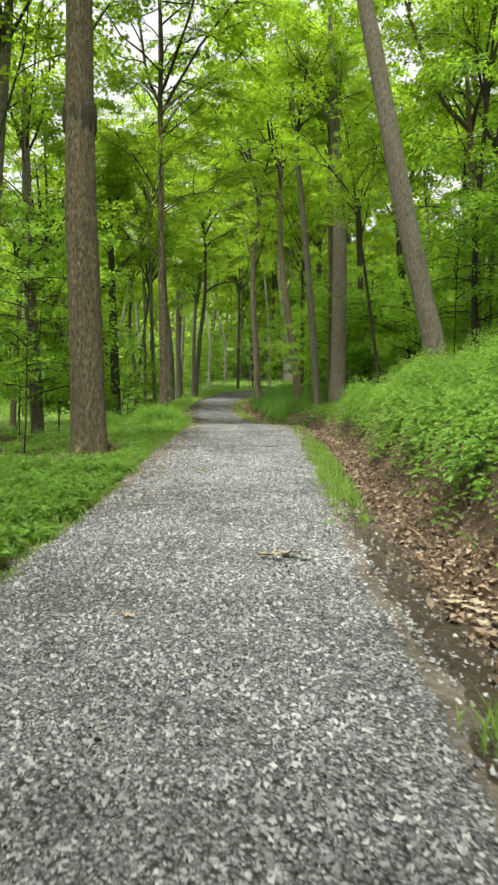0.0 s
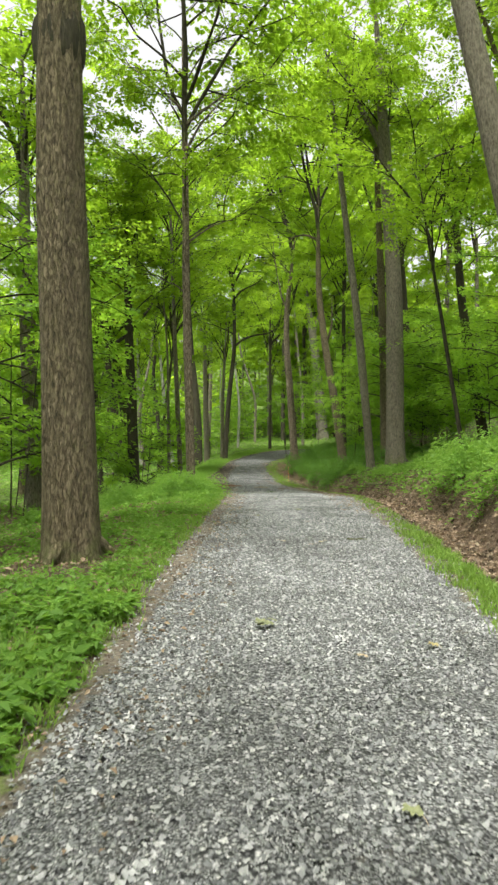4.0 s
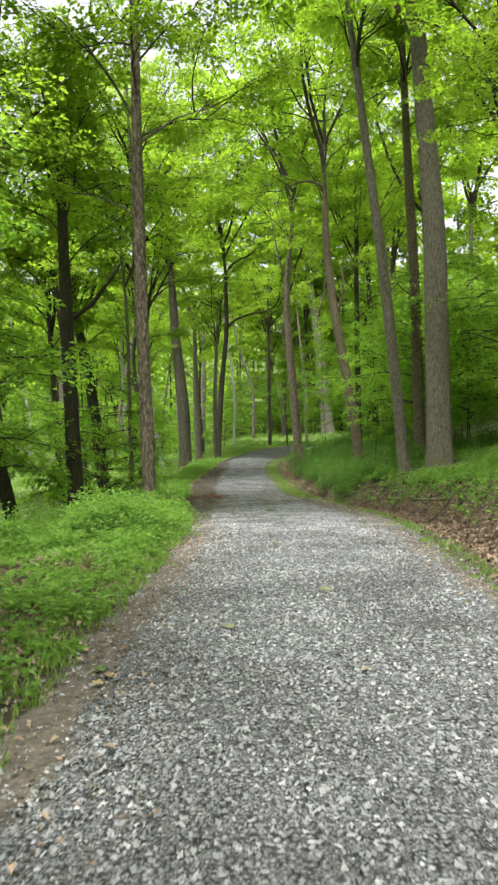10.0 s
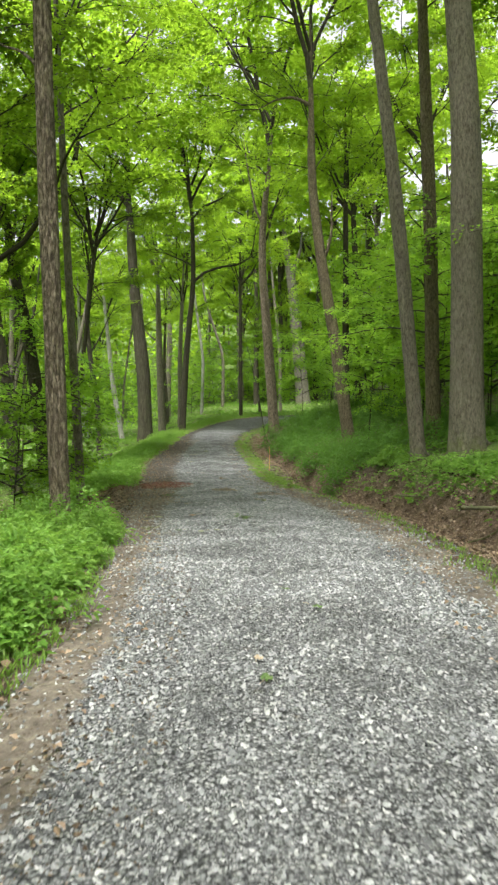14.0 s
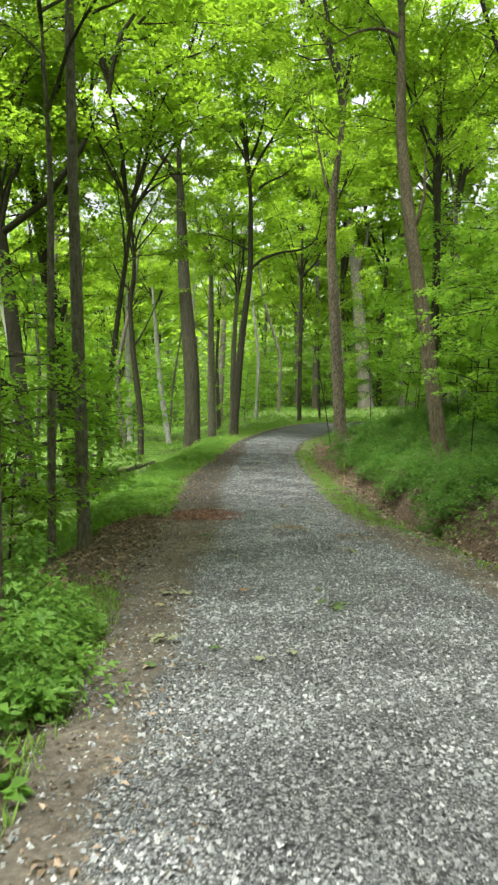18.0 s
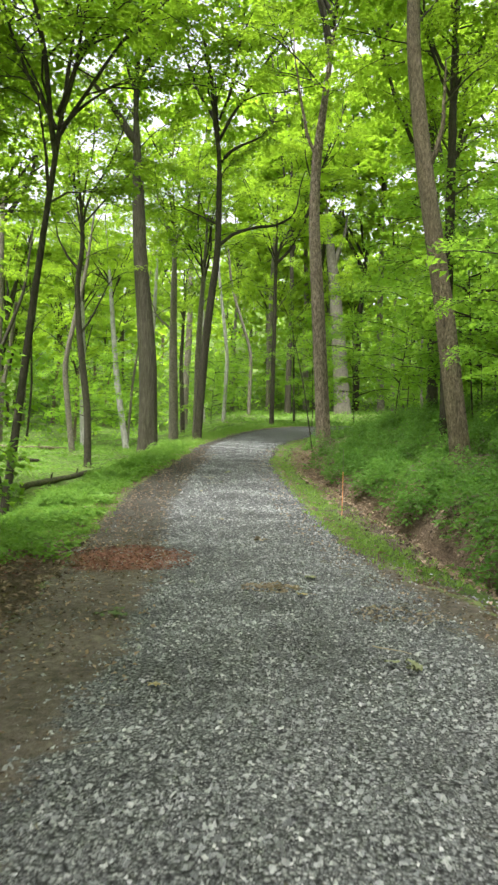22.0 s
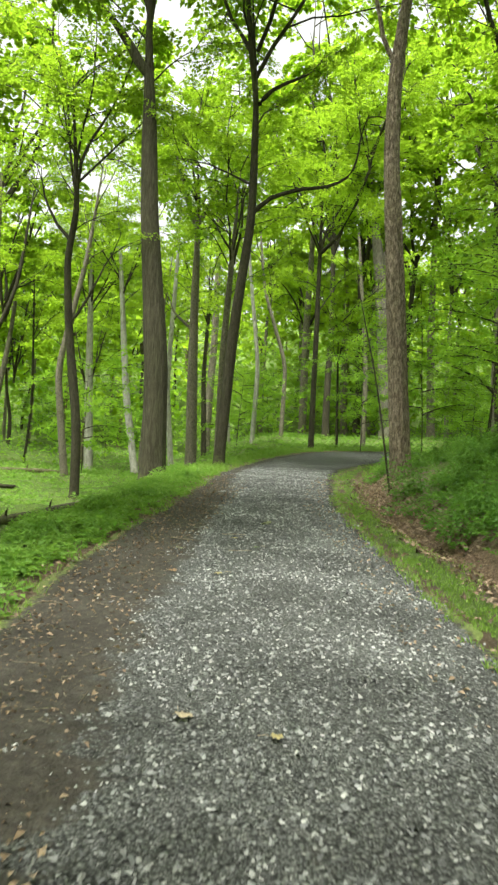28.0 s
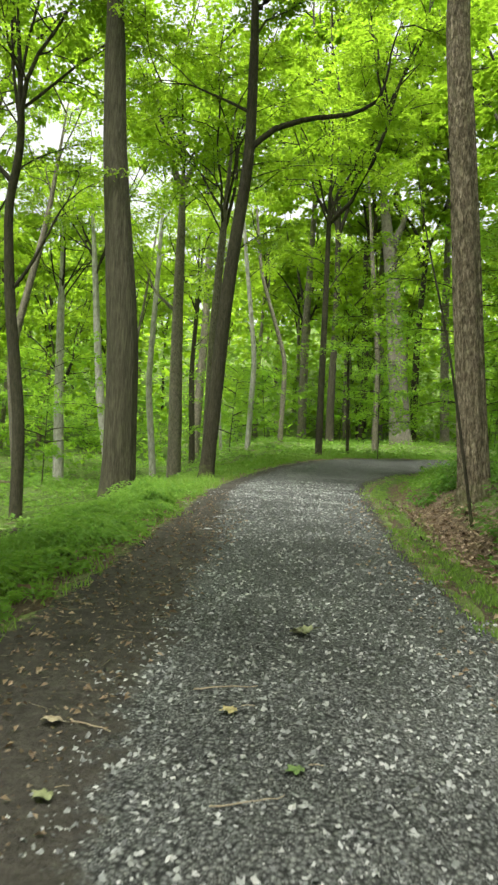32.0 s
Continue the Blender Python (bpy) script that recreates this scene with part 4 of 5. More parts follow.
TRUNKS = []
for k in range(6):
    top = 7.5 + 0.9 * k
    line = trunk_line(0, 0, -0.2, [(r.normal(0, 0.25), top * 0.4), (r.normal(0, 0.5), top * 0.75)], top)
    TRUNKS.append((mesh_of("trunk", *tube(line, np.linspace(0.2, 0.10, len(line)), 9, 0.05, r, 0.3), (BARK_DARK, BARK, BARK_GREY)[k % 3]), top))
placed = []
tries = 0
while len(placed) < 190 and tries < 6000:
    tries += 1
    y = r.uniform(-14, 170)
    half = 14 + 0.38 * max(y, 0)
    x = r.uniform(-half, half)
    near = abs(x + 0.5) < (9.5 if y < 70 else 7.0)
    if y < 92 and (near or (-24 < x < -3 and 50 < y < 92 and r.random() < 0.85)):
        continue
    if any((x - a) ** 2 + (y - b) ** 2 < 12 for a, b in placed):
        continue
    if (2 < x < 8.5 and 76 < y < 102) or (abs(x) < 20 and 84 < y < 112 and r.random() < 0.85):
        continue
    placed.append((x, y))
    me, top = TRUNKS[int(r.integers(6))]
    stand_at(me, CROWNS if y < 78 and abs(x) < 26 else FAR_CROWNS, x, y, r.uniform(0.8, 1.3), "forest tree with a dark trunk and green crown", top)

for x, y, size in ((-8.5, 98, 1.7), (12.5, 94, 1.6), (-1.0, 108, 1.9), (9.5, 103, 1.8), (17.5, 88, 1.6), (3.0, 112, 1.9), (-20, 84, 1.5), (10.5, 78, 1.4), (14, 70, 1.4)):
    stand_at(TRUNKS[5][0], FAR_CROWNS, x, y, size, "tall forest tree beyond the bend of the path", TRUNKS[5][1])
for x, y, size in ((7.2, 104, 1.6), (3.6, 106, 1.6), (10.8, 88, 1.4), (0.6, 96, 1.5)):
    stand_at(TRUNKS[3][0], FAR_CROWNS, x, y, size, "forest tree beyond the bend of the path", TRUNKS[3][1])

# Distant woods that close the view.
q = np.random.default_rng(29)
n = 100000
ang = q.uniform(-1.0, 1.0, n)
dist = q.uniform(112, 215, n)
x, y = np.sin(ang) * dist, np.cos(ang) * dist
up = 1.5 + 20 * q.random(n) ** 0.8
crest = 13 + 5 * wobble(x, y, 11.0) + 2.5 * wobble(y, x, 4.5)
keep = (up < crest + q.normal(0, 0.8, n)) & ((up > crest - 10) | (q.random(n) < 0.35))
x, y, up = x[keep], y[keep], up[keep]
n = len(x)
s = 0.6 + 0.6 * q.random(n)
far = leaves(np.stack([x, y, ground_z(x, y) + up], 1), q.normal(0, 1, (n, 3)) * (1, 1, 0.5), q.normal(0, 0.5, (n, 3)) + (0, -0.3, 0.8), s, s * 0.8)
tagged(new("far_woods", mesh_of("far_woods", *far, LEAF, False)), "distant light-green woodland foliage", "woods", "", "stuff")

q = np.random.default_rng(31)
n = 30000
x, y = q.uniform(-48, 44, n), q.uniform(98, 130, n)
up = 9 * q.random(n) ** 1.2
clump = wobble(x, y, 7.0) + 0.7 * wobble(y + up, x, 3.0) - 0.05 * np.abs(up - 4) + q.normal(0, 0.25, n) > 0.1
clump &= ~((x > 3) & (x < 7.5) & (y < 99))
x, y, up = x[clump], y[clump], up[clump]
n = len(x)
s = 0.3 + 0.3 * q.random(n)
m = 5000
x2, y2 = q.uniform(-48, -15, m), q.uniform(58, 90, m)
up2 = 2.2 * q.random(m) ** 1.6
pick = wobble(x2, y2, 5.0) + 0.6 * wobble(y2, x2, 2.3) - 0.3 * up2 > 0.25
x, y, up = np.concatenate([x, x2[pick]]), np.concatenate([y, y2[pick]]), np.concatenate([up, up2[pick]])
n = len(x)
s = np.where(y < 86, 0.15 + 0.15 * q.random(n), 0.3 + 0.3 * q.random(n))
low = leaves(np.stack([x, y, ground_z(x, y) + up], 1), q.normal(0, 1, (n, 3)) * (1, 1, 0.5), q.normal(0, 0.45, (n, 3)) + (0, -0.2, 0.9), s, s * 0.75)
tagged(new("thicket", mesh_of("thicket", *low, LEAF_LOW, False)), "light-green shrubs and saplings at the back of the hollow", "shrubs", "", "stuff")

# Young trees with layered leaves under the canopy.
young = []
tries = 0
while len(young) < 190 and tries < 6000:
    tries += 1
    y = r.uniform(4, 120)
    half = 9 + 0.3 * y
    x = r.uniform(-half, half)
    l, q = float(left_edge(y)) - x, x - float(right_edge(y))
    if y < 78 and max(l, q) < (2.6 if r.random() < 0.25 else 4.6):
        continue
    if y < 112 and -30 < x < (-4 if y < 80 else 4) and 44 < y and r.random() < 0.9:
        continue
    if any((x - a) ** 2 + (y - b) ** 2 < 2.5 for a, b in young):
        continue
    if 3 < x < 8 and 76 < y < 100 or any(abs(x - a) < 0.9 and -3 < y - b < 0.8 for a, b in ((3.42, 48.8), (4.4, 36.7), (3.55, 37.7), (0.97, 59.0), (-3.2, 30.5))):
        continue
    if (30 < y < 65 and abs(x - np.interp(y, [30, 65], [-1.2, -6.45])) < 1.7) or (y < 15 and x > -6.5 and l > 0) or (-13 < x < -3 and 42 < y < 76) or (y < 24 and 0 < q < 6.5):
        continue
    young.append((x, y))
    k = int(r.integers(len(SAPLINGS)))
    whole = tagged(new("sapling"), "thin young tree with flat layers of green leaves", "sapling", "understorey saplings")
    size = r.uniform(0.75, 1.35)
    whole.location, whole.rotation_euler, whole.scale = (x, y, float(ground_z(x, y)) - 0.05), (r.normal(0, 0.06), r.normal(0, 0.06), r.uniform(0, 6.28)), (size, size, size)
    child("stem", SAPLINGS[k][0], whole)
    child("crown", SAPLINGS[k][1], whole)


for x, y, size in ((5.6, 44.2, 1.1), (4.9, 53.5, 1.2), (6.6, 56.5, 1.5), (5.2, 60.5, 1.3), (9.0, 51.0, 1.3), (4.4, 64.5, 1.2), (7.6, 63.0, 1.5), (3.2, 69.5, 1.1), (6.0, 70.5, 1.4), (6.2, 40.8, 1.2), (3.75, 46.4, 0.8), (6.1, 50.2, 1.3)):
    k = int(r.integers(len(SAPLINGS)))
    whole = tagged(new("sapling"), "spreading young tree with flat layers of leaves on the bank", "sapling", "bank saplings")
    whole.location, whole.rotation_euler, whole.scale = (x, y, float(ground_z(x, y)) - 0.05), (r.normal(0, 0.06), r.normal(0, 0.06), r.uniform(0, 6.28)), (size, size, size)
    child("stem", SAPLINGS[k][0], whole)
    child("crown", SAPLINGS[k][1], whole)


for x, y, size in ((-5.7, 36.4, 0.95), (-6.4, 39.4, 1.1)):
    k = int(r.integers(len(SAPLINGS)))
    whole = tagged(new("sapling"), "young tree with flat leafy sprays at the edge of the hollow", "sapling", "verge saplings")
    whole.location, whole.rotation_euler, whole.scale = (x, y, float(ground_z(x, y)) - 0.05), (r.normal(0, 0.05), r.normal(0, 0.05), r.uniform(0, 6.28)), (size, size, size)
    child("stem", SAPLINGS[k][0], whole)
    child("crown", SAPLINGS[k][1], whole)


# ---- low plants ----
def scatter(count, y0, y1, seed, left=True, reach=6.0, start=0.0, power=1.0):
    """Places beside the road: distance out from its edge, thinning with power."""
    q = np.random.default_rng(seed)
    y = q.uniform(y0, y1, count)
    d = start + reach * q.random(count) ** power
    x = left_edge(y) - d if left else right_edge(y) + d
    return x, y, d, q


def herb_patch(x, y, q, tall, per=7, size=0.10):
    """Leafy plants: a whorl of leaves on each stalk."""
    n = len(x)
    z = surface_z(x, y)
    h = tall * (0.35 + 0.9 * q.random(n))
    X, Y, Zb, Hh = (np.repeat(v, per) for v in (x, y, z, h))
    yaw = q.uniform(0, 6.28, n * per)
    up = q.random(n * per) ** 0.6
    spread = 0.10 + 0.10 * q.random(n * per)
    base = np.stack([X + np.cos(yaw) * spread * 0.6, Y + np.sin(yaw) * spread * 0.6, Zb + Hh * up], 1)
    ahead = np.stack([np.cos(yaw), np.sin(yaw), q.normal(0.05, 0.35, n * per)], 1)
    normal = np.stack([q.normal(0, 0.35, n * per), q.normal(0, 0.35, n * per), np.ones(n * per)], 1)
    s = size * np.repeat(0.6 + 0.9 * q.random(n), per) * (0.6 + 0.7 * q.random(n * per))
    return leaves(base, ahead, normal, s, s * 0.62)


def grass_patch(x, y, q, tall, per=5):
    n = len(x)
    z = surface_z(x, y)
    X, Y, Zb = (np.repeat(v, per) for v in (x, y, z))
    yaw = q.uniform(0, 6.28, n * per)
    base = np.stack([X + q.normal(0, 0.03, n * per), Y + q.normal(0, 0.03, n * per), Zb - 0.01], 1)
    ahead = np.stack([np.cos(yaw) * 0.45, np.sin(yaw) * 0.45, 0.8 + 0.3 * q.random(n * per)], 1)
    normal = np.stack([-np.cos(yaw), -np.sin(yaw), 0.5 + 0 * yaw], 1)
    h = tall * (0.5 + 0.9 * q.random(n * per))
    return leaves(base, ahead, normal, h, 0.007 + 0.009 * q.random(n * per), 0.1)


def clumpy(x, y, q, share=0.6, s=1.3):
    """Keep the places that fall into patches."""
    return 0.5 + 0.5 * wobble(x, y, s) + q.normal(0, 0.2, len(x)) > 1 - share


def shrub_patch(x, y, wide, tall, q, per, size):
    """Mounded bushes: leaves over a low dome, facing out and up, thinner towards the ground."""
    n = len(x)
    z = surface_z(x, y)
    X, Y, Zb, Wd, Ht = (np.repeat(v, per) for v in (x, y, z, wide, tall))
    yaw, lift = q.uniform(0, 6.28, n * per), np.arcsin(q.random(n * per) ** 0.8)
    deep = 1 - 0.5 * q.random(n * per) ** 2.2 + 0.12 * np.sin(3 * yaw + np.repeat(q.uniform(0, 6, n), per))
    out = np.stack([np.cos(yaw) * np.cos(lift), np.sin(yaw) * np.cos(lift), np.sin(lift)], 1)
    base = np.stack([X, Y, Zb], 1) + out * deep[:, None] * np.stack([Wd, Wd, Ht], 1)
    base[:, 2] = np.maximum(base[:, 2], ground_z(base[:, 0], base[:, 1]) + 0.015)
    ahead = np.stack([np.cos(yaw), np.sin(yaw), q.normal(-0.15, 0.35, n * per)], 1)
    normal = out + np.array([[0, 0, 1.1]]) + q.normal(0, 0.3, (n * per, 3))
    s = size * (0.6 + 0.8 * q.random(n * per))
    return leaves(base, ahead, normal, s, s * 0.66)


BARE = ((-3.0, 14.4, 0.7), (0.97, 58.6, 1.3), (0.6, 57.4, 0.8), (-6.4, 64.4, 1.3), (3.38, 48.5, 0.7), (4.4, 36.7, 0.7), (3.55, 37.7, 0.5), (-3.2, 30.5, 0.3), (-4.4, 66.0, 0.6), (-9.3, 65.8, 0.6))


def clear(x, y):
    """False close to the foot of a tree whose base stands free."""
    ok = np.ones(len(x), bool)
    for a, b, d in BARE:
        ok &= (x - a) ** 2 + ((y - b) / 1.6 + 0.15) ** 2 > d * d
    return ok


pieces, bank = [], []
for y0, y1, count, tall, seed, size in ((0, 12, 11000, 0.24, 1, 0.072), (12, 25, 11000, 0.15, 2, 0.06), (24, 32, 11000, 0.4, 3, 0.056), (39, 56, 6500, 0.14, 4, 0.07), (56, 84, 3500, 0.12, 5, 0.08)):
    x, y, d, q = scatter(count, y0, y1, seed, True, 5.0 if y1 < 36 else 3.0, 0.0, 1.6 if y1 < 30 else 1.3)
    keep = clumpy(x, y, q, 0.6 if y1 < 13 else 0.35 if y1 < 30 else 0.66, 0.75 if y1 == 25 else 1.2) & (d + 0.2 * wobble(y, x, 0.7) > (0.05 if y1 < 13 else 0.12)) & clear(x, y)
    pieces.append(herb_patch(x[keep], y[keep], q, tall * (0.6 + 0.5 * np.clip(wobble(x[keep], y[keep], 2.1), -1, 1)), 11, size))
for y0, y1, count, tall, seed in ((2, 22, 6500, 0.42, 11), (22, 40, 3600, 0.2, 12), (40, 62, 5200, 0.2, 13), (62, 80, 2400, 0.25, 14)):
    x, y, d, q = scatter(count, y0, y1, seed, False, 5.6, 0.8, 1.2)
    keep = (d > bank_width(y) * np.where(y > 39, 0.82, np.where(y > 36, 0.95, np.where(y > 18, 1.0, 1.02))) + q.normal(0, 0.1, len(d))) & clumpy(x, y, q, 0.8 if y1 < 41 else 0.6) & clear(x, y)
    (bank if y0 == 40 else pieces).append(herb_patch(x[keep], y[keep], q, tall * (0.8 + 0.6 * np.clip(wobble(x[keep], y[keep], 1.4), -1, 1)), 10, 0.085))
for left, y0, y1, count, start, reach, tall, seed in ((False, 2, 23, 190, 1.1, 5.0, 0.75, 17), (False, 24, 39, 70, 1.9, 5.0, 0.35, 18), (False, 38, 62, 230, 1.2, 6.0, 0.7, 19), (True, 24.5, 31.5, 74, 0.15, 2.7, 0.6, 20), (True, 1, 13, 44, 0.4, 3.0, 0.26, 23), (True, 40, 47, 26, 0.5, 2.2, 0.2, 24), (True, 46, 62, 60, 0.25, 2.6, 0.26, 26), (True, 39.8, 45, 44, 0.9, 2.6, 0.42, 25)):
    x, y, d, q = scatter(count, y0, y1, seed, left, reach, start, 1.1)
    keep = clear(x, y) & (left | (d > bank_width(y) * np.where(y > 39, 0.74, np.where(y < 22, 0.98, 1.1))))
    x, y = x[keep], y[keep]
    n = len(x)
    (bank if y0 == 38 else pieces).append(shrub_patch(x, y, 0.22 + 0.4 * q.random(n), tall * (0.4 + 0.9 * q.random(n)), q, 420 if left else 300, 0.058 if left else 0.075))
x, y, d, q = scatter(9000, 46, 98, 15, True, 22.0, 1.5, 1.0)
keep = clumpy(x, y, q, 0.6, 2.2) & clear(x, y) & ~((y > 54.5) & (y < 64.5) & (np.abs(x + 8.5 - (y - 60) * 0.1) < 0.9))
pieces.append(herb_patch(x[keep], y[keep], q, 0.1 + 0.08 * np.clip(wobble(x[keep], y[keep], 1.7), -1, 1), 6, 0.11))
q = np.random.default_rng(16)
x, y = q.uniform(-42, 32, 15000), q.uniform(62, 112, 15000)
keep = ((left_edge(y) - x > 0.4) | (y > 84)) & clumpy(x, y, q, 0.75, 3.0) & clear(x, y)
pieces.append(herb_patch(x[keep], y[keep], q, 0.1 + 0.16 * smooth(y[keep], 80, 92), 5, 0.16))
for left, seed in ((True, 21), (False, 22)):
    x, y, d, q = scatter(9000, 2, 110, seed, left, 26.0, 4.0, 1.2)
    keep = clumpy(x, y, q, 0.55, 3.0) & ~(left & (y > 44) & (d < 16))
    pieces.append(herb_patch(x[keep], y[keep], q, 0.4, 6, 0.14))
# Bank plants take the leaf colour with shade painted in.
tagged(new("bank_shrubs", mesh_of("bank_shrubs", *joined(bank), BANK_SHADED, False)), "dense leafy shrubs on the bank, leaf colour darkened for shade", "shrubs", "", "stuff")
tagged(new("undergrowth", mesh_of("undergrowth", *joined(pieces), HERB, False)), "low leafy green woodland plants beside the path", "undergrowth", "", "stuff")

pieces = []
for y0, y1, count, tall, seed in ((0, 12, 6000, 0.12, 31), (12, 34, 3800, 0.08, 32), (40.5, 60, 11000, 0.09, 33), (60, 84, 7000, 0.18, 34)):
    x, y, d, q = scatter(count, y0, y1, seed, True, 2.9, -0.34, 1.2)
    keep = clumpy(x, y, q, 0.62, 0.8) & (q.random(len(x)) > 0.25 + 0.2 * wobble(y, x, 2.0)) & (d > 0.13 * wobble(x, y, 0.6) + 0.12 * wobble(y, x, 1.9) + np.interp(y, [10, 14, 30, 40], [-0.14, 0.0, 0.05, -0.1]) - 0.15 * q.random(len(x)) ** 3)
    pieces.append(grass_patch(x[keep], y[keep], q, tall, 4))
for y0, y1, count, tall, seed in ((7.5, 18, 3800, 0.10, 41), (18, 37, 1600, 0.07, 42), (38.5, 56, 5500, 0.065, 43), (56, 74, 1600, 0.07, 44)):
    x, y, d, q = scatter(count, y0, y1, seed, False, 0.55 if y0 < 30 else 1.15, -0.3, 0.9)
    keep = clumpy(x, y, q, 0.62, 1.1) & (q.random(len(x)) > np.abs(d - 0.1) / (0.75 if y0 > 30 else 0.4)) & (y > 9.0 + 2.0 * wobble(x * 3, y, 0.6))
    pieces.append(grass_patch(x[keep], y[keep], q, tall, 4))
x, y, d, q = scatter(5200, 6, 33, 36, True, 0.6, -0.12, 1.0)
keep = clumpy(x, y, q, 0.6, 0.5)
pieces.append(grass_patch(x[keep], y[keep], q, 0.09, 4))
x, y, q = 1.15 + 0.1 * q.normal(0, 1, 40), 2.9 + 0.12 * q.normal(0, 1, 40), q
pieces.append(grass_patch(x, y, q, 0.22, 3))
x, y, d, q = scatter(9000, 48, 90, 35, True, 14.0, 2.0, 1.0)
keep = ~((y > 54.5) & (y < 64.5) & (np.abs(x + 8.5 - (y - 60) * 0.1) < 0.9))
pieces.append(grass_patch(x[keep], y[keep], q, 0.16, 4))
tagged(new("grass", mesh_of("grass", *joined(pieces), GRASS, False)), "fresh green grass along the path's verges", "grass", "", "stuff")

# Dry leaves in the ditch and on the forest floor.
pieces = []
for left, y0, y1, count, reach, start, seed in ((False, 1, 26, 5500, 1.3, 0.3, 51), (False, 26, 40, 3000, 1.4, 0.3, 55), (False, 39, 49, 2200, 1.6, 0.7, 59), (False, 46, 60, 2200, 1.0, 0.35, 52), (True, 33, 41, 1300, 2.6, -0.1, 56), (True, 8, 60, 1800, 0.9, -0.7, 57), (True, 8, 26, 3600, 4.5, 0.1, 62), (True, 35, 56, 1300, 1.2, -1.2, 60), (False, 20, 60, 1500, 0.9, -0.8, 58), (True, 2, 45, 12000, 8.0, 0.2, 53), (False, 2, 60, 2500, 9.0, 1.5, 54)):
    x, y, d, q = scatter(count, y0, y1, seed, left, reach, start, 1.0)
    n = len(x)
    yaw = q.uniform(0, 6.28, n)
    base = np.stack([x, y, np.where(d < 0, road_top(x, y), ground_z(x, y)) + 0.012 + 0.02 * q.random(n)], 1)
    s = np.where(d < 0, 0.025 + 0.035 * q.random(n), 0.045 + 0.055 * q.random(n))
    pieces.append(leaves(base, np.stack([np.cos(yaw), np.sin(yaw), q.normal(0, 0.35, n)], 1), np.stack([q.normal(0, 0.4, n), q.normal(0, 0.4, n), np.ones(n)], 1), s, s * 0.6, 0.3))
tagged(new("leaf_litter", mesh_of("leaf_litter", *joined(pieces), DRY_LEAF, False)), "brown dry leaves lying in the ditch and woods", "leaf litter", "", "stuff")


# ---- crushed stone ----
def stones(x, y, z, size, q):
    """Angular chips: a bevelled lump of eight corners each, sunk a little into the bed."""
    n = len(x)
    s = size[:, None, None]
    ring = np.arange(6) * np.pi / 3
    shape = np.concatenate([[(0, 0, 0.85)], np.stack([np.cos(ring), np.sin(ring), np.where(np.arange(6) % 2, -0.1, 0.62)], 1)])
    v = np.tile(shape, (n, 1, 1)) + q.normal(0, 0.15, (n, 7, 3))
    v *= np.stack([0.5 + 0.2 * q.random(n), 0.36 + 0.2 * q.random(n), 0.42 + 0.4 * q.random(n)], 1)[:, None]
    yaw, tip, roll = q.uniform(0, 6.28, n), q.normal(0, 0.35, n), q.normal(0, 0.35, n)
    c, si = np.cos(yaw)[:, None], np.sin(yaw)[:, None]
    X, Yv, Zv = v[..., 0], v[..., 1], v[..., 2] + v[..., 0] * tip[:, None] + v[..., 1] * roll[:, None]
    out = np.stack([X * c - Yv * si, X * si + Yv * c, Zv - 0.15], -1) * s + np.stack([x, y, z], 1)[:, None]
    faces = np.array([(0, 1, 2, 3), (0, 3, 4, 5), (0, 5, 6, 1)])
    return out.reshape(-1, 3), (np.arange(n)[:, None, None] * 7 + faces[None]).reshape(-1, 4)


q = np.random.default_rng(77)
pieces = []
for y0, y1, per, low, big in ((0.8, 20, 1150, 0.010, 0.033), (20, 42, 1050, 0.010, 0.033), (42, 52, 500, 0.010, 0.033), (52, 66, 160, 0.018, 0.04)):
    count = int((y1 - y0) * 3.6 * per)
    y = q.uniform(y0, y1, count)
    x = left_edge(y) + (right_edge(y) - left_edge(y)) * q.random(count)
    keep = q.random(count) > np.interp(y, [28, 33, 44], [0.7, 0.86, 1.0]) * smooth(dirt_share(x, y) + 0.3 * wobble(x, y, 0.8) + 0.3 * wobble(y, x, 2.3), 0.2, 0.9)
    x, y = x[keep], y[keep]
    size = low + (big - low) * q.random(len(x)) ** 2
    pieces.append(stones(x, y, road_top(x, y), size, q))
# Clods of earth on the cut bank and in the ditch.
CLOD, ct, cb = material("earth_clod", 0.95, 0.1)
ct.links.new(mix(ct, 0.4, ramp(ct, random_fac(ct), [(0.0, (0.045, 0.034, 0.024)), (0.6, (0.115, 0.088, 0.06)), (1.0, (0.24, 0.19, 0.14))]), ramp(ct, noise_tex(ct, 45.0, 5.0, coords(ct)), [(0.3, (0.4, 0.4, 0.4)), (0.7, (1.3, 1.3, 1.3))]), "MULTIPLY"), cb.inputs["Base Color"])
lumps = []
for y0, y1, count in ((1, 26, 9000), (26, 46, 6500), (46, 62, 1800)):
    x, y, d, q = scatter(count, y0, y1, 187 + y0, False, 2.2 if y0 == 26 else 1.5, 0.12, 0.8)
    x = x + 0.1 * wobble(x, y, 0.7)
    lumps.append(stones(x, y, ground_z(x, y) + 0.004, 0.015 + 0.075 * q.random(count) ** 3, q))
x, y, d, q = scatter(2600, 33, 41, 233, True, 2.4, -0.3, 1.0)
lumps.append(stones(x, y, surface_z(x, y), 0.014 + 0.04 * q.random(len(x)) ** 2, q))
tagged(new("clods", mesh_of("clods", *joined(lumps), CLOD, False)), "crumbled brown earth on the cut bank", "earth", "", "stuff")

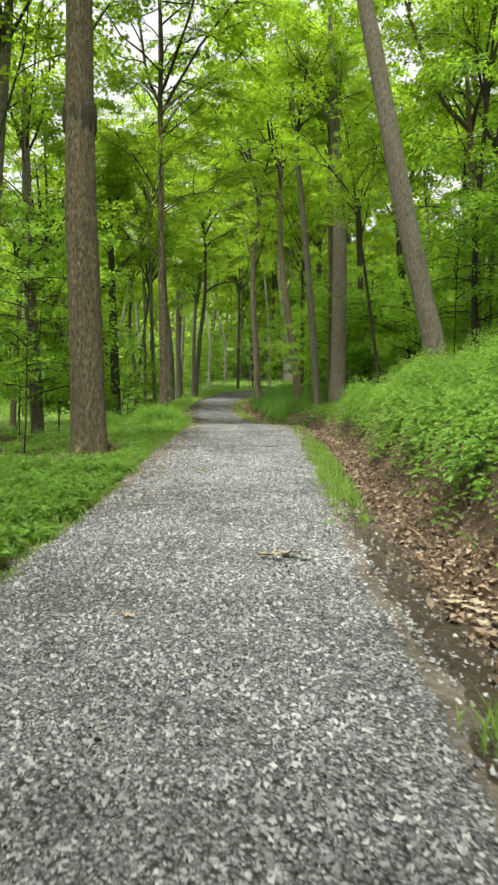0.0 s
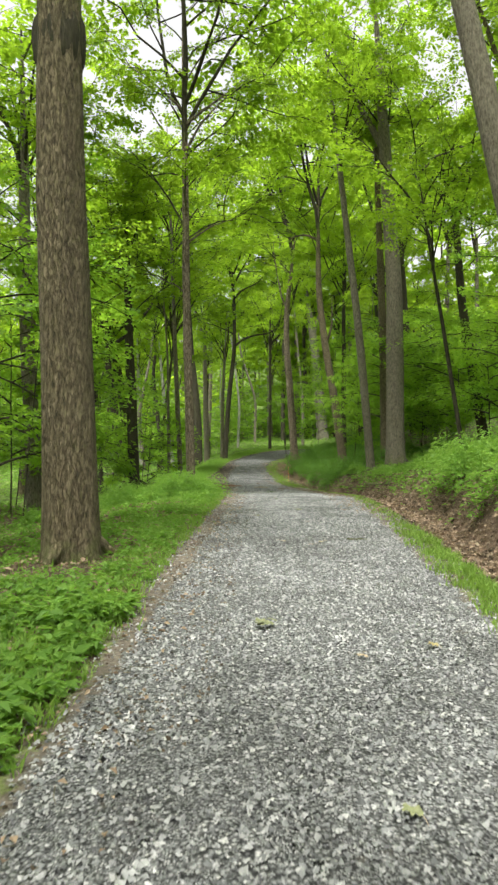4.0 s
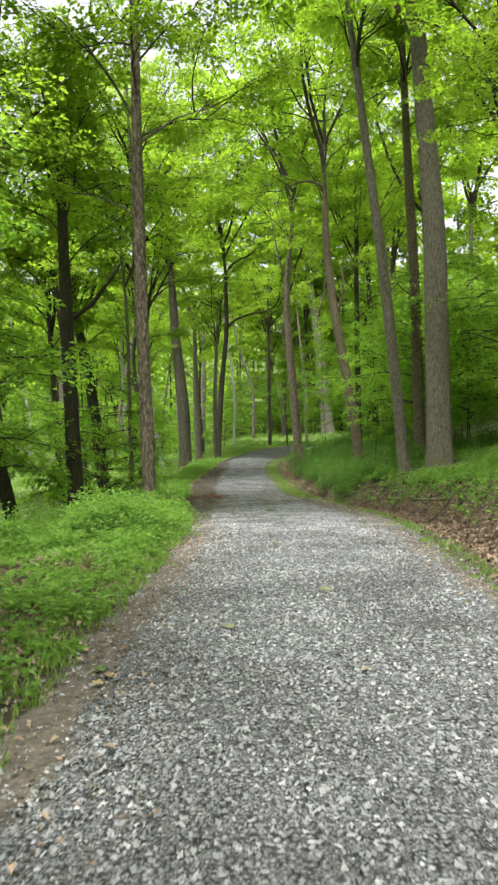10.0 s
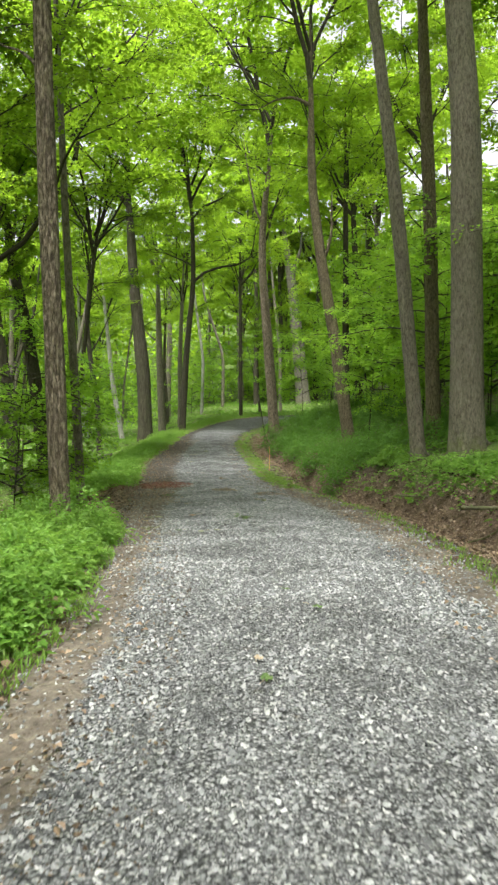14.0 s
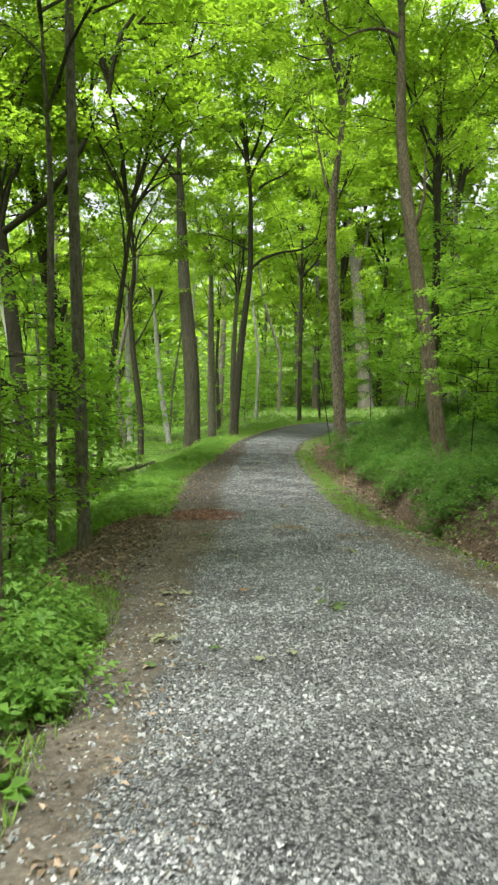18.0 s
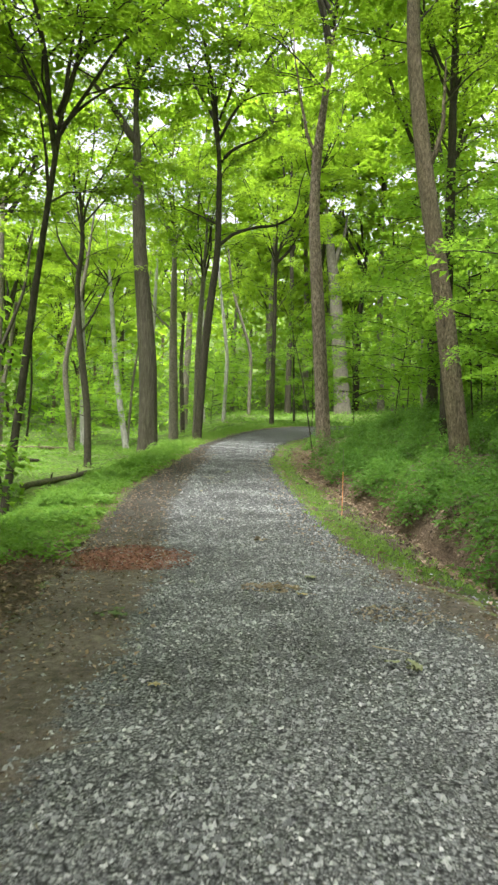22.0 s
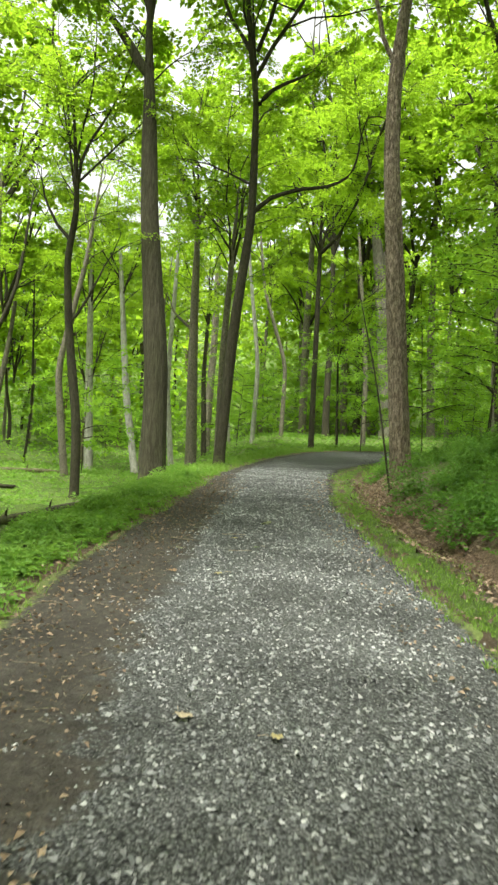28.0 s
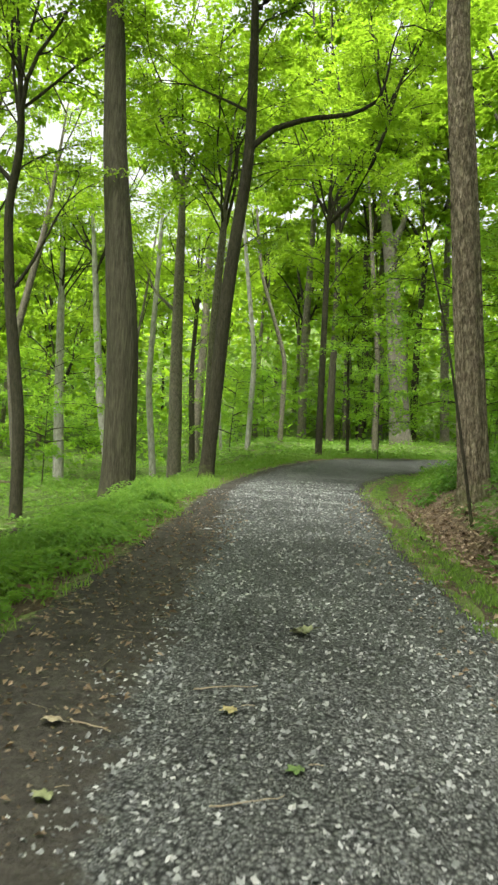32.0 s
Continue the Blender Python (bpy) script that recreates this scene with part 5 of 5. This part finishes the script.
# Crumbs and twigs trodden into the bare earth.
crumbs = []
for left, y0, y1, count, reach, start in ((True, 38, 58, 7000, 1.1, -1.1), (True, 9, 38, 9000, 1.0, -0.95), (False, 30, 40, 2600, 0.8, -0.8)):
    x, y, d, q = scatter(count, y0, y1, 311 + y0, left, reach, start, 1.0)
    crumbs.append(stones(x, y, road_top(x, y), 0.007 + 0.02 * q.random(count) ** 3, q))
tagged(new("crumbs", mesh_of("crumbs", *joined(crumbs), CLOD, False)), "small crumbs of dark earth on the path's edges", "earth", "", "stuff")


def twig_bits(x, y, z, length, q):
    """Thin broken twigs, three-sided, lying flat."""
    n = len(x)
    yaw, bend = q.uniform(0, 6.28, n), q.normal(0, 0.12, n)
    u = np.stack([np.cos(yaw), np.sin(yaw), q.normal(0, 0.06, n)], 1)
    side = np.stack([-np.sin(yaw), np.cos(yaw), 0 * yaw], 1)
    rad = (0.0016 + 0.0026 * q.random(n))[:, None]
    mid = np.stack([x, y, z], 1)
    rings = []
    for k in (-0.5, 0.0, 0.5):
        p = mid + u * (length * k)[:, None] + side * (bend * length * (k * k))[:, None]
        rings += [p + side * rad, p - side * rad, p + np.array([[0, 0, 1.0]]) * rad * 1.6]
    v = np.stack(rings, 1)
    faces = np.array([(a * 3 + b, a * 3 + (b + 1) % 3, a * 3 + 3 + (b + 1) % 3, a * 3 + 3 + b) for a in (0, 1) for b in range(3)])
    return v.reshape(-1, 3), (np.arange(n)[:, None, None] * 9 + faces[None]).reshape(-1, 4)


bits = []
for left, y0, y1, count, reach, start in ((True, 30, 57, 420, 1.2, -1.15), (True, 8, 30, 350, 0.8, -0.6), (False, 32, 40, 500, 1.0, -0.9), (False, 2, 60, 1500, 1.6, 0.1), (True, 33, 41, 700, 2.2, 0.0)):
    x, y, d, q = scatter(count, y0, y1, 401 + y0, left, reach, start, 1.0)
    bits.append(twig_bits(x, y, surface_z(x, y) + 0.008, 0.04 + 0.16 * q.random(count) ** 2.5, q))
tagged(new("twig_litter", mesh_of("twig_litter", *joined(bits), BARK_GREY, False)), "thin broken twigs scattered on bare earth", "twigs", "", "stuff")

# Stray stones beyond the road's edges.
for left, y0, y1, count in ((False, 1, 9, 1300), (False, 9, 40, 2500), (True, 3, 36, 1800)):
    x, y, d, q = scatter(count, y0, y1, 87 + y0, left, 0.75 if y1 == 9 else 0.4, -0.05, 1.8)
    pieces.append(stones(x, y, ground_z(x, y) - 0.002, 0.012 + 0.02 * q.random(count) ** 2, q))
tagged(new("gravel", mesh_of("gravel", *joined(pieces), STONE, False)), "loose angular grey crushed stone on the path", "gravel", "", "stuff")


# ---- small things on the path ----
def lobed_leaf(seed, size, curl=0.12, lobes=5):
    """A fallen, lobed leaf with a stalk, a little curled."""
    q = np.random.default_rng(seed)
    n = 44
    a = np.linspace(0, 2 * np.pi, n, endpoint=False)
    rad = (0.66 + 0.34 * np.abs(np.cos(a * lobes / 2)) ** 0.7) * (0.72 + 0.28 * np.cos(a + q.normal(0, 0.3))) * (1 + q.normal(0, 0.07, n))
    rim = np.stack([rad * np.cos(a), rad * np.sin(a) * 0.9], 1) * size / 2
    bm = bmesh.new()
    mid = bm.verts.new((0, 0, 0.0))
    inner = [bm.verts.new((x * 0.5, y * 0.5, 0.04 * size + curl * 0.2 * abs(y))) for x, y in rim]
    outer = [bm.verts.new((x, y, curl * (x * x + y * y) / size * (1 + q.normal(0, 0.5)) + 0.05 * size * math.sin(5 * math.atan2(y, x)))) for x, y in rim]
    for k in range(n):
        m = (k + 1) % n
        bm.faces.new((mid, inner[k], inner[m]))
        bm.faces.new((inner[k], outer[k], outer[m], inner[m]))
    me = bpy.data.meshes.new("blade")
    bm.to_mesh(me)
    bm.free()
    return me


def tinted(name, dark, light):
    m, t, b = material(name, 0.7, 0.3)
    t.links.new(ramp(t, noise_tex(t, 24.0, 5.0, coords(t)), [(0.3, dark), (0.7, light)]), b.inputs["Base Color"])
    return m


TINTS = {
    "pale green": tinted("pale_green_leaf", (0.125, 0.14, 0.062), (0.22, 0.235, 0.13)),
    "green": tinted("green_leaf", (0.04, 0.075, 0.02), (0.085, 0.13, 0.036)),
    "yellow": tinted("yellow_leaf", (0.19, 0.16, 0.065), (0.31, 0.265, 0.13)),
    "orange-brown": tinted("orange_brown_leaf", (0.16, 0.09, 0.042), (0.25, 0.165, 0.09)),
    "litter": tinted("litter_chip", (0.12, 0.095, 0.065), (0.28, 0.23, 0.165)),
    "tan": tinted("tan_leaf", (0.20, 0.155, 0.10), (0.34, 0.285, 0.20)),
}
SHAPES = {}


def fallen_leaf(x, y, size, tint, turn=0.0):
    size *= 0.85
    key = (tint, int(size * 50))
    if key not in SHAPES:
        blade = lobed_leaf(len(SHAPES) + 5, size)
        blade.materials.append(TINTS[tint])
        stalk = mesh_of("stalk", *tube([(-size * 0.42, 0, 0.01), (-size * 0.7, 0.01, 0.012), (-size * 0.95, 0.02, 0.006)], [0.0022, 0.0018, 0.0014], 4), TINTS["tan"])
        SHAPES[key] = (blade, stalk)
    whole = tagged(new("fallen_leaf"), "fallen " + tint + " leaf lying on the stone path", "leaf", "fallen leaves")
    whole.location = (x, y, float(road_top(x, y)) + 0.022)
    whole.rotation_euler = (0.12 * math.sin(turn), 0.1 * math.cos(2 * turn), turn)
    child("blade", SHAPES[key][0], whole)
    child("stalk", SHAPES[key][1], whole)
    return whole


def sprig(x, y, reach, tint, count, turn, label):
    """A broken twig with its leaves still on."""
    whole = tagged(new("sprig"), label, "twig", "fallen twigs")
    whole.location, whole.rotation_euler = (x, y, float(road_top(x, y)) + 0.02), (0, 0, turn)
    q = np.random.default_rng(int(abs(x * 100 + y * 10)))
    t = np.linspace(-0.5, 0.5, 7)
    line = np.stack([t * reach, 0.12 * reach * np.sin(t * 5), 0.015 + 0.02 * q.random(7)], 1)
    child("stem", mesh_of("stem", *tube(line, np.linspace(0.007, 0.003, 7), 5), BARK_DARK), whole)
    for k in range(count):
        me = lobed_leaf(700 + k + int(y), 0.10 + 0.05 * q.random(), 0.25, 5)
        me.materials.append(TINTS[tint])
        ob = child("leaf", me, whole)
        u = q.uniform(-0.45, 0.5)
        ob.location = (u * reach, q.normal(0, 0.07), 0.012 + 0.02 * q.random())
        ob.rotation_euler = (q.normal(0, 0.25), q.normal(0, 0.2), q.uniform(0, 6.28))


def stick(x, y, length, turn, thick=0.0045, z=None, mat=None, label="short dry stick lying on the path"):
    q = np.random.default_rng(int(abs(x * 77 + y * 13)))
    t = np.linspace(-0.5, 0.5, 9)
    line = np.stack([t * length, np.cumsum(q.normal(0, 0.035, 9)) * length + 0.1 * length * t * t, 0.25 * thick * np.sin(t * 9)], 1)
    ob = new("stick", mesh_of("stick", *tube(line, np.linspace(thick, thick * 0.5, 9), 7, 0.08, q), mat or TINTS["tan"]))
    ob.location, ob.rotation_euler = (x, y, (float(road_top(x, y)) if z is None else z) + thick + 0.012), (0, 0, turn)
    return tagged(ob, label, "stick", "fallen sticks")


for x, y, size, tint in (
    (-0.64, 4.48, 0.13, "tan"), (-0.02, 8.43, 0.14, "pale green"), (0.03, 10.53, 0.12, "tan"), (0.54, 10.76, 0.14, "yellow"), (0.09, 15.73, 0.11, "yellow"), (-0.41, 15.88, 0.10, "tan"),
    (-0.04, 15.47, 0.11, "orange-brown"), (0.02, 18.32, 0.10, "tan"), (-0.84, 19.33, 0.17, "pale green"), (-1.54, 18.38, 0.13, "green"), (-1.44, 18.25, 0.11, "orange-brown"),
    (-1.48, 18.12, 0.11, "yellow"), (-2.05, 19.93, 0.16, "pale green"), (-0.06, 20.63, 0.20, "pale green"), (-0.26, 25.93, 0.14, "green"), (-0.07, 25.23, 0.13, "green"),
    (-0.51, 23.96, 0.10, "tan"), (-0.48, 23.61, 0.14, "green"),
):
    fallen_leaf(x, y, size, tint, x * 7 + y)
for x, y, size, tint in (
    (-2.27, 32.74, 0.24, "pale green"), (-2.10, 32.76, 0.24, "pale green"), (-1.48, 32.96, 0.19, "orange-brown"), (-0.73, 33.07, 0.12, "green"), (-2.2, 32.17, 0.12, "yellow"),
    (-1.93, 30.18, 0.18, "green"), (-1.54, 30.68, 0.18, "green"), (-0.98, 30.60, 0.16, "pale green"), (-1.19, 30.39, 0.12, "pale green"), (-1.77, 35.26, 0.13, "yellow"),
    (-0.70, 38.61, 0.22, "pale green"), (-0.79, 37.78, 0.18, "yellow"), (-1.85, 38.2, 0.11, "pale green"), (-2.33, 43.3, 0.18, "tan"), (-1.85, 43.07, 0.11, "yellow"),
    (-2.51, 49.39, 0.13, "yellow"), (-2.21, 48.84, 0.13, "green"), (-3.11, 48.51, 0.12, "pale green"), (-3.0, 47.24, 0.15, "orange-brown"), (-2.51, 47.22, 0.12, "yellow"), (-3.29, 49.15, 0.16, "tan"),
):
    fallen_leaf(x, y, size, tint, x * 5 + y * 3)

sprig(0.36, 6.0, 0.42, "tan", 6, 0.2, "dry broken twig with curled tan leaves")
sprig(-0.61, 11.19, 0.22, "pale green", 4, 1.1, "small broken twig with wilted green leaves")
sprig(-0.55, 32.15, 0.28, "green", 5, 0.3, "fresh broken twig with dark green leaves")
sprig(-1.96, 30.87, 0.2, "pale green", 4, 0.9, "small wilted twig with pale leaves")
sprig(-2.4, 36.9, 0.24, "green", 5, 0.4, "fresh green sprig lying on bare earth")
sprig(-1.17, 40.86, 0.26, "tan", 4, 0.1, "wilted twig with tan leaves")
sprig(-2.12, 50.76, 0.24, "pale green", 5, 0.6, "wilted sprig standing up on the path")
sprig(-0.21, 35.76, 0.26, "pale green", 5, 1.4, "wilted pale green sprig on the path")
stick(0.62, 16.21, 0.28, 0.1, 0.010, None, BARK_DARK, "short dark stick lying on the path")
stick(-2.55, 49.65, 0.34, 0.35)
stick(-3.10, 49.14, 0.24, -0.4)
stick(-2.39, 48.56, 0.30, 0.5, 0.003)
stick(-1.95, 19.1, 0.22, -0.2, 0.012, None, BARK_DARK, "short dark stick lying on the path")
stick(-0.25, 36.2, 0.3, -0.5)
stick(3.2, 30.5, 1.6, 0.3, 0.03, float(ground_z(3.2, 30.5)) + 0.03, BARK_GREY, "fallen branch lying on the bank")
stick(3.0, 34.6, 1.3, -0.5, 0.025, float(ground_z(3.0, 34.6)) + 0.03, BARK_GREY, "fallen branch lying on the bank")

# Chips of wood and dry leaves raked into small heaps.
q = np.random.default_rng(93)
for name, x0, y0, rx, ry, count, mat, label in (("chip_heap", -1.09, 38.06, 0.30, 0.16, 150, TINTS["tan"], "small heap of tan wood chips on the path"), ("leaf_heap", -0.05, 37.2, 0.38, 0.3, 120, TINTS["litter"], "scatter of pale dry leaves on the path"), ("bark_mulch", -2.68, 39.45, 0.76, 0.84, 800, None, "patch of red-brown rotted bark mulch"), ("bark_debris", -4.0, 38.9, 0.5, 1.0, 420, None, "trail of red-brown bark debris in the hollow")):
    a, d = q.uniform(0, 6.28, count), np.sqrt(q.random(count))
    x, y = x0 + np.cos(a) * d * rx, y0 + np.sin(a) * d * ry
    s = (0.03 + 0.045 * q.random(count)) * (0.8 if mat is None else 1)
    yaw = q.uniform(0, 6.28, count)
    base = np.stack([x, y, surface_z(x, y) + 0.008 + 0.07 * (1 - d) * q.random(count)], 1)
    if mat is None:
        mat = tinted("red_bark", (0.10, 0.042, 0.028), (0.24, 0.115, 0.08))
    v, f = leaves(base, np.stack([np.cos(yaw), np.sin(yaw), q.normal(0, 0.4, count)], 1), np.stack([q.normal(0, 0.5, count), q.normal(0, 0.5, count), np.ones(count)], 1), s, s * 0.5, 0.3)
    tagged(new(name, mesh_of(name, v, f, mat, False)), label, "debris", "", "stuff")

# A thin marker stake at the verge.
sx, sy = 0.22, 44.6
sz = float(ground_z(sx, sy))
stake = tagged(new("marker_stake"), "thin orange and white marker stake in the verge", "stake")
stake.location = (sx, sy, sz - 0.12)
child("shaft", mesh_of("shaft", *tube([(0, 0, 0), (0.004, 0, 0.5), (0.002, 0.003, 0.92)], [0.0055, 0.0055, 0.005], 8), STAKE), stake)
child("tip", mesh_of("tip", *tube([(0.002, 0.003, 0.92), (0.0, 0.003, 1.15), (-0.003, 0.003, 1.34)], [0.0052, 0.0048, 0.004], 8), BARK_PALE), stake, "white painted tip")


def log(x0, y0, x1, y1, thick, mat, label):
    """A fallen trunk that follows the ground."""
    t = np.linspace(0, 1, 22)
    x, y = x0 + (x1 - x0) * t, y0 + (y1 - y0) * t + 0.12 * np.sin(t * 5)
    line = np.stack([x, y, ground_z(x, y) + thick * 0.8], 1)
    for _ in range(8):
        line[1:-1, 2] = (line[:-2, 2] + 2 * line[1:-1, 2] + line[2:, 2]) / 4
    whole = tagged(new("fallen_log"), label, "log", "fallen logs")
    whole.location = line[0]
    q = np.random.default_rng(int(abs(x0 * 9)))
    body = np.concatenate([line[:1] + (0, 0, 0), line, line[-1:]]) - line[0]
    radii = np.concatenate([[0.004], np.linspace(thick, thick * 0.6, 22), [0.004]])
    child("trunk", mesh_of("trunk", *tube(body, radii, 14, 0.09, q), mat), whole)
    for k in (6, 13):
        root = line[k] - line[0]
        out = np.stack([root, root + (0.05, -0.1, 0.22), root + (0.12, -0.18, 0.34)])
        child("stub", mesh_of("stub", *tube(out, [thick * 0.3, thick * 0.22, 0.004], 6), mat), whole)


log(-9.05, 55.6, -8.25, 63.8, 0.13, BARK_DARK, "dark fallen log along the edge of the hollow")
log(-17.5, 76.0, -13.0, 76.4, 0.16, BARK_SHAG, "red-brown rotting log in the hollow")
log(-15.0, 66.0, -12.2, 68.0, 0.13, BARK_DARK, "dark fallen log in the hollow")
log(3.1, 39.6, 4.3, 41.6, 0.06, BARK_GREY, "grey fallen branch on the bank")


def root(x, y, length, turn, thick):
    """A bare root that comes out of the cut bank and dives into it again."""
    t = np.linspace(0, 1, 14)
    q = np.random.default_rng(int(y * 31))
    px, py = x + t * length * math.cos(turn), y + t * length * math.sin(turn) + 0.08 * np.sin(t * 7)
    lift = 0.05 * np.sin(t * np.pi) - 0.02 + np.cumsum(q.normal(0, 0.006, 14))
    line = np.stack([px, py, ground_z(px, py) + lift], 1)
    ob = new("root", mesh_of("root", *tube(line - line[0], np.linspace(thick, thick * 0.4, 14), 7, 0.1, q), BARK_SHAG))
    ob.location = line[0]
    tagged(ob, "bare brown root crossing the cut earth bank", "root", "bank roots")


for x, y, length, turn, thick in ((2.75, 24.6, 0.9, 1.2, 0.018), (3.0, 26.6, 1.1, 1.9, 0.022), (3.05, 28.4, 0.8, 0.9, 0.014), (3.15, 30.2, 1.2, 2.2, 0.02), (3.1, 32.6, 1.0, 1.3, 0.016), (2.35, 11.4, 0.7, 1.0, 0.014), (2.2, 8.0, 0.8, 1.7, 0.015), (1.75, 39.2, 0.9, 1.4, 0.015), (1.4, 41.0, 0.8, 1.9, 0.014)):
    root(x, y, length, turn, thick)

# Large dry leaves drifted together in the ditch.
q = np.random.default_rng(41)
for k in range(13):
    x, y = 1.62 + q.normal(0, 0.13), 5.05 + q.normal(0, 0.2)
    ob = fallen_leaf(x, y, 0.16 + 0.06 * q.random(), "tan", q.uniform(0, 6.28))
    tagged(ob, "large curled tan leaf lying in the ditch", "leaf", "ditch leaves")
    ob.location.z = float(ground_z(x, y)) + 0.03 + 0.03 * q.random()
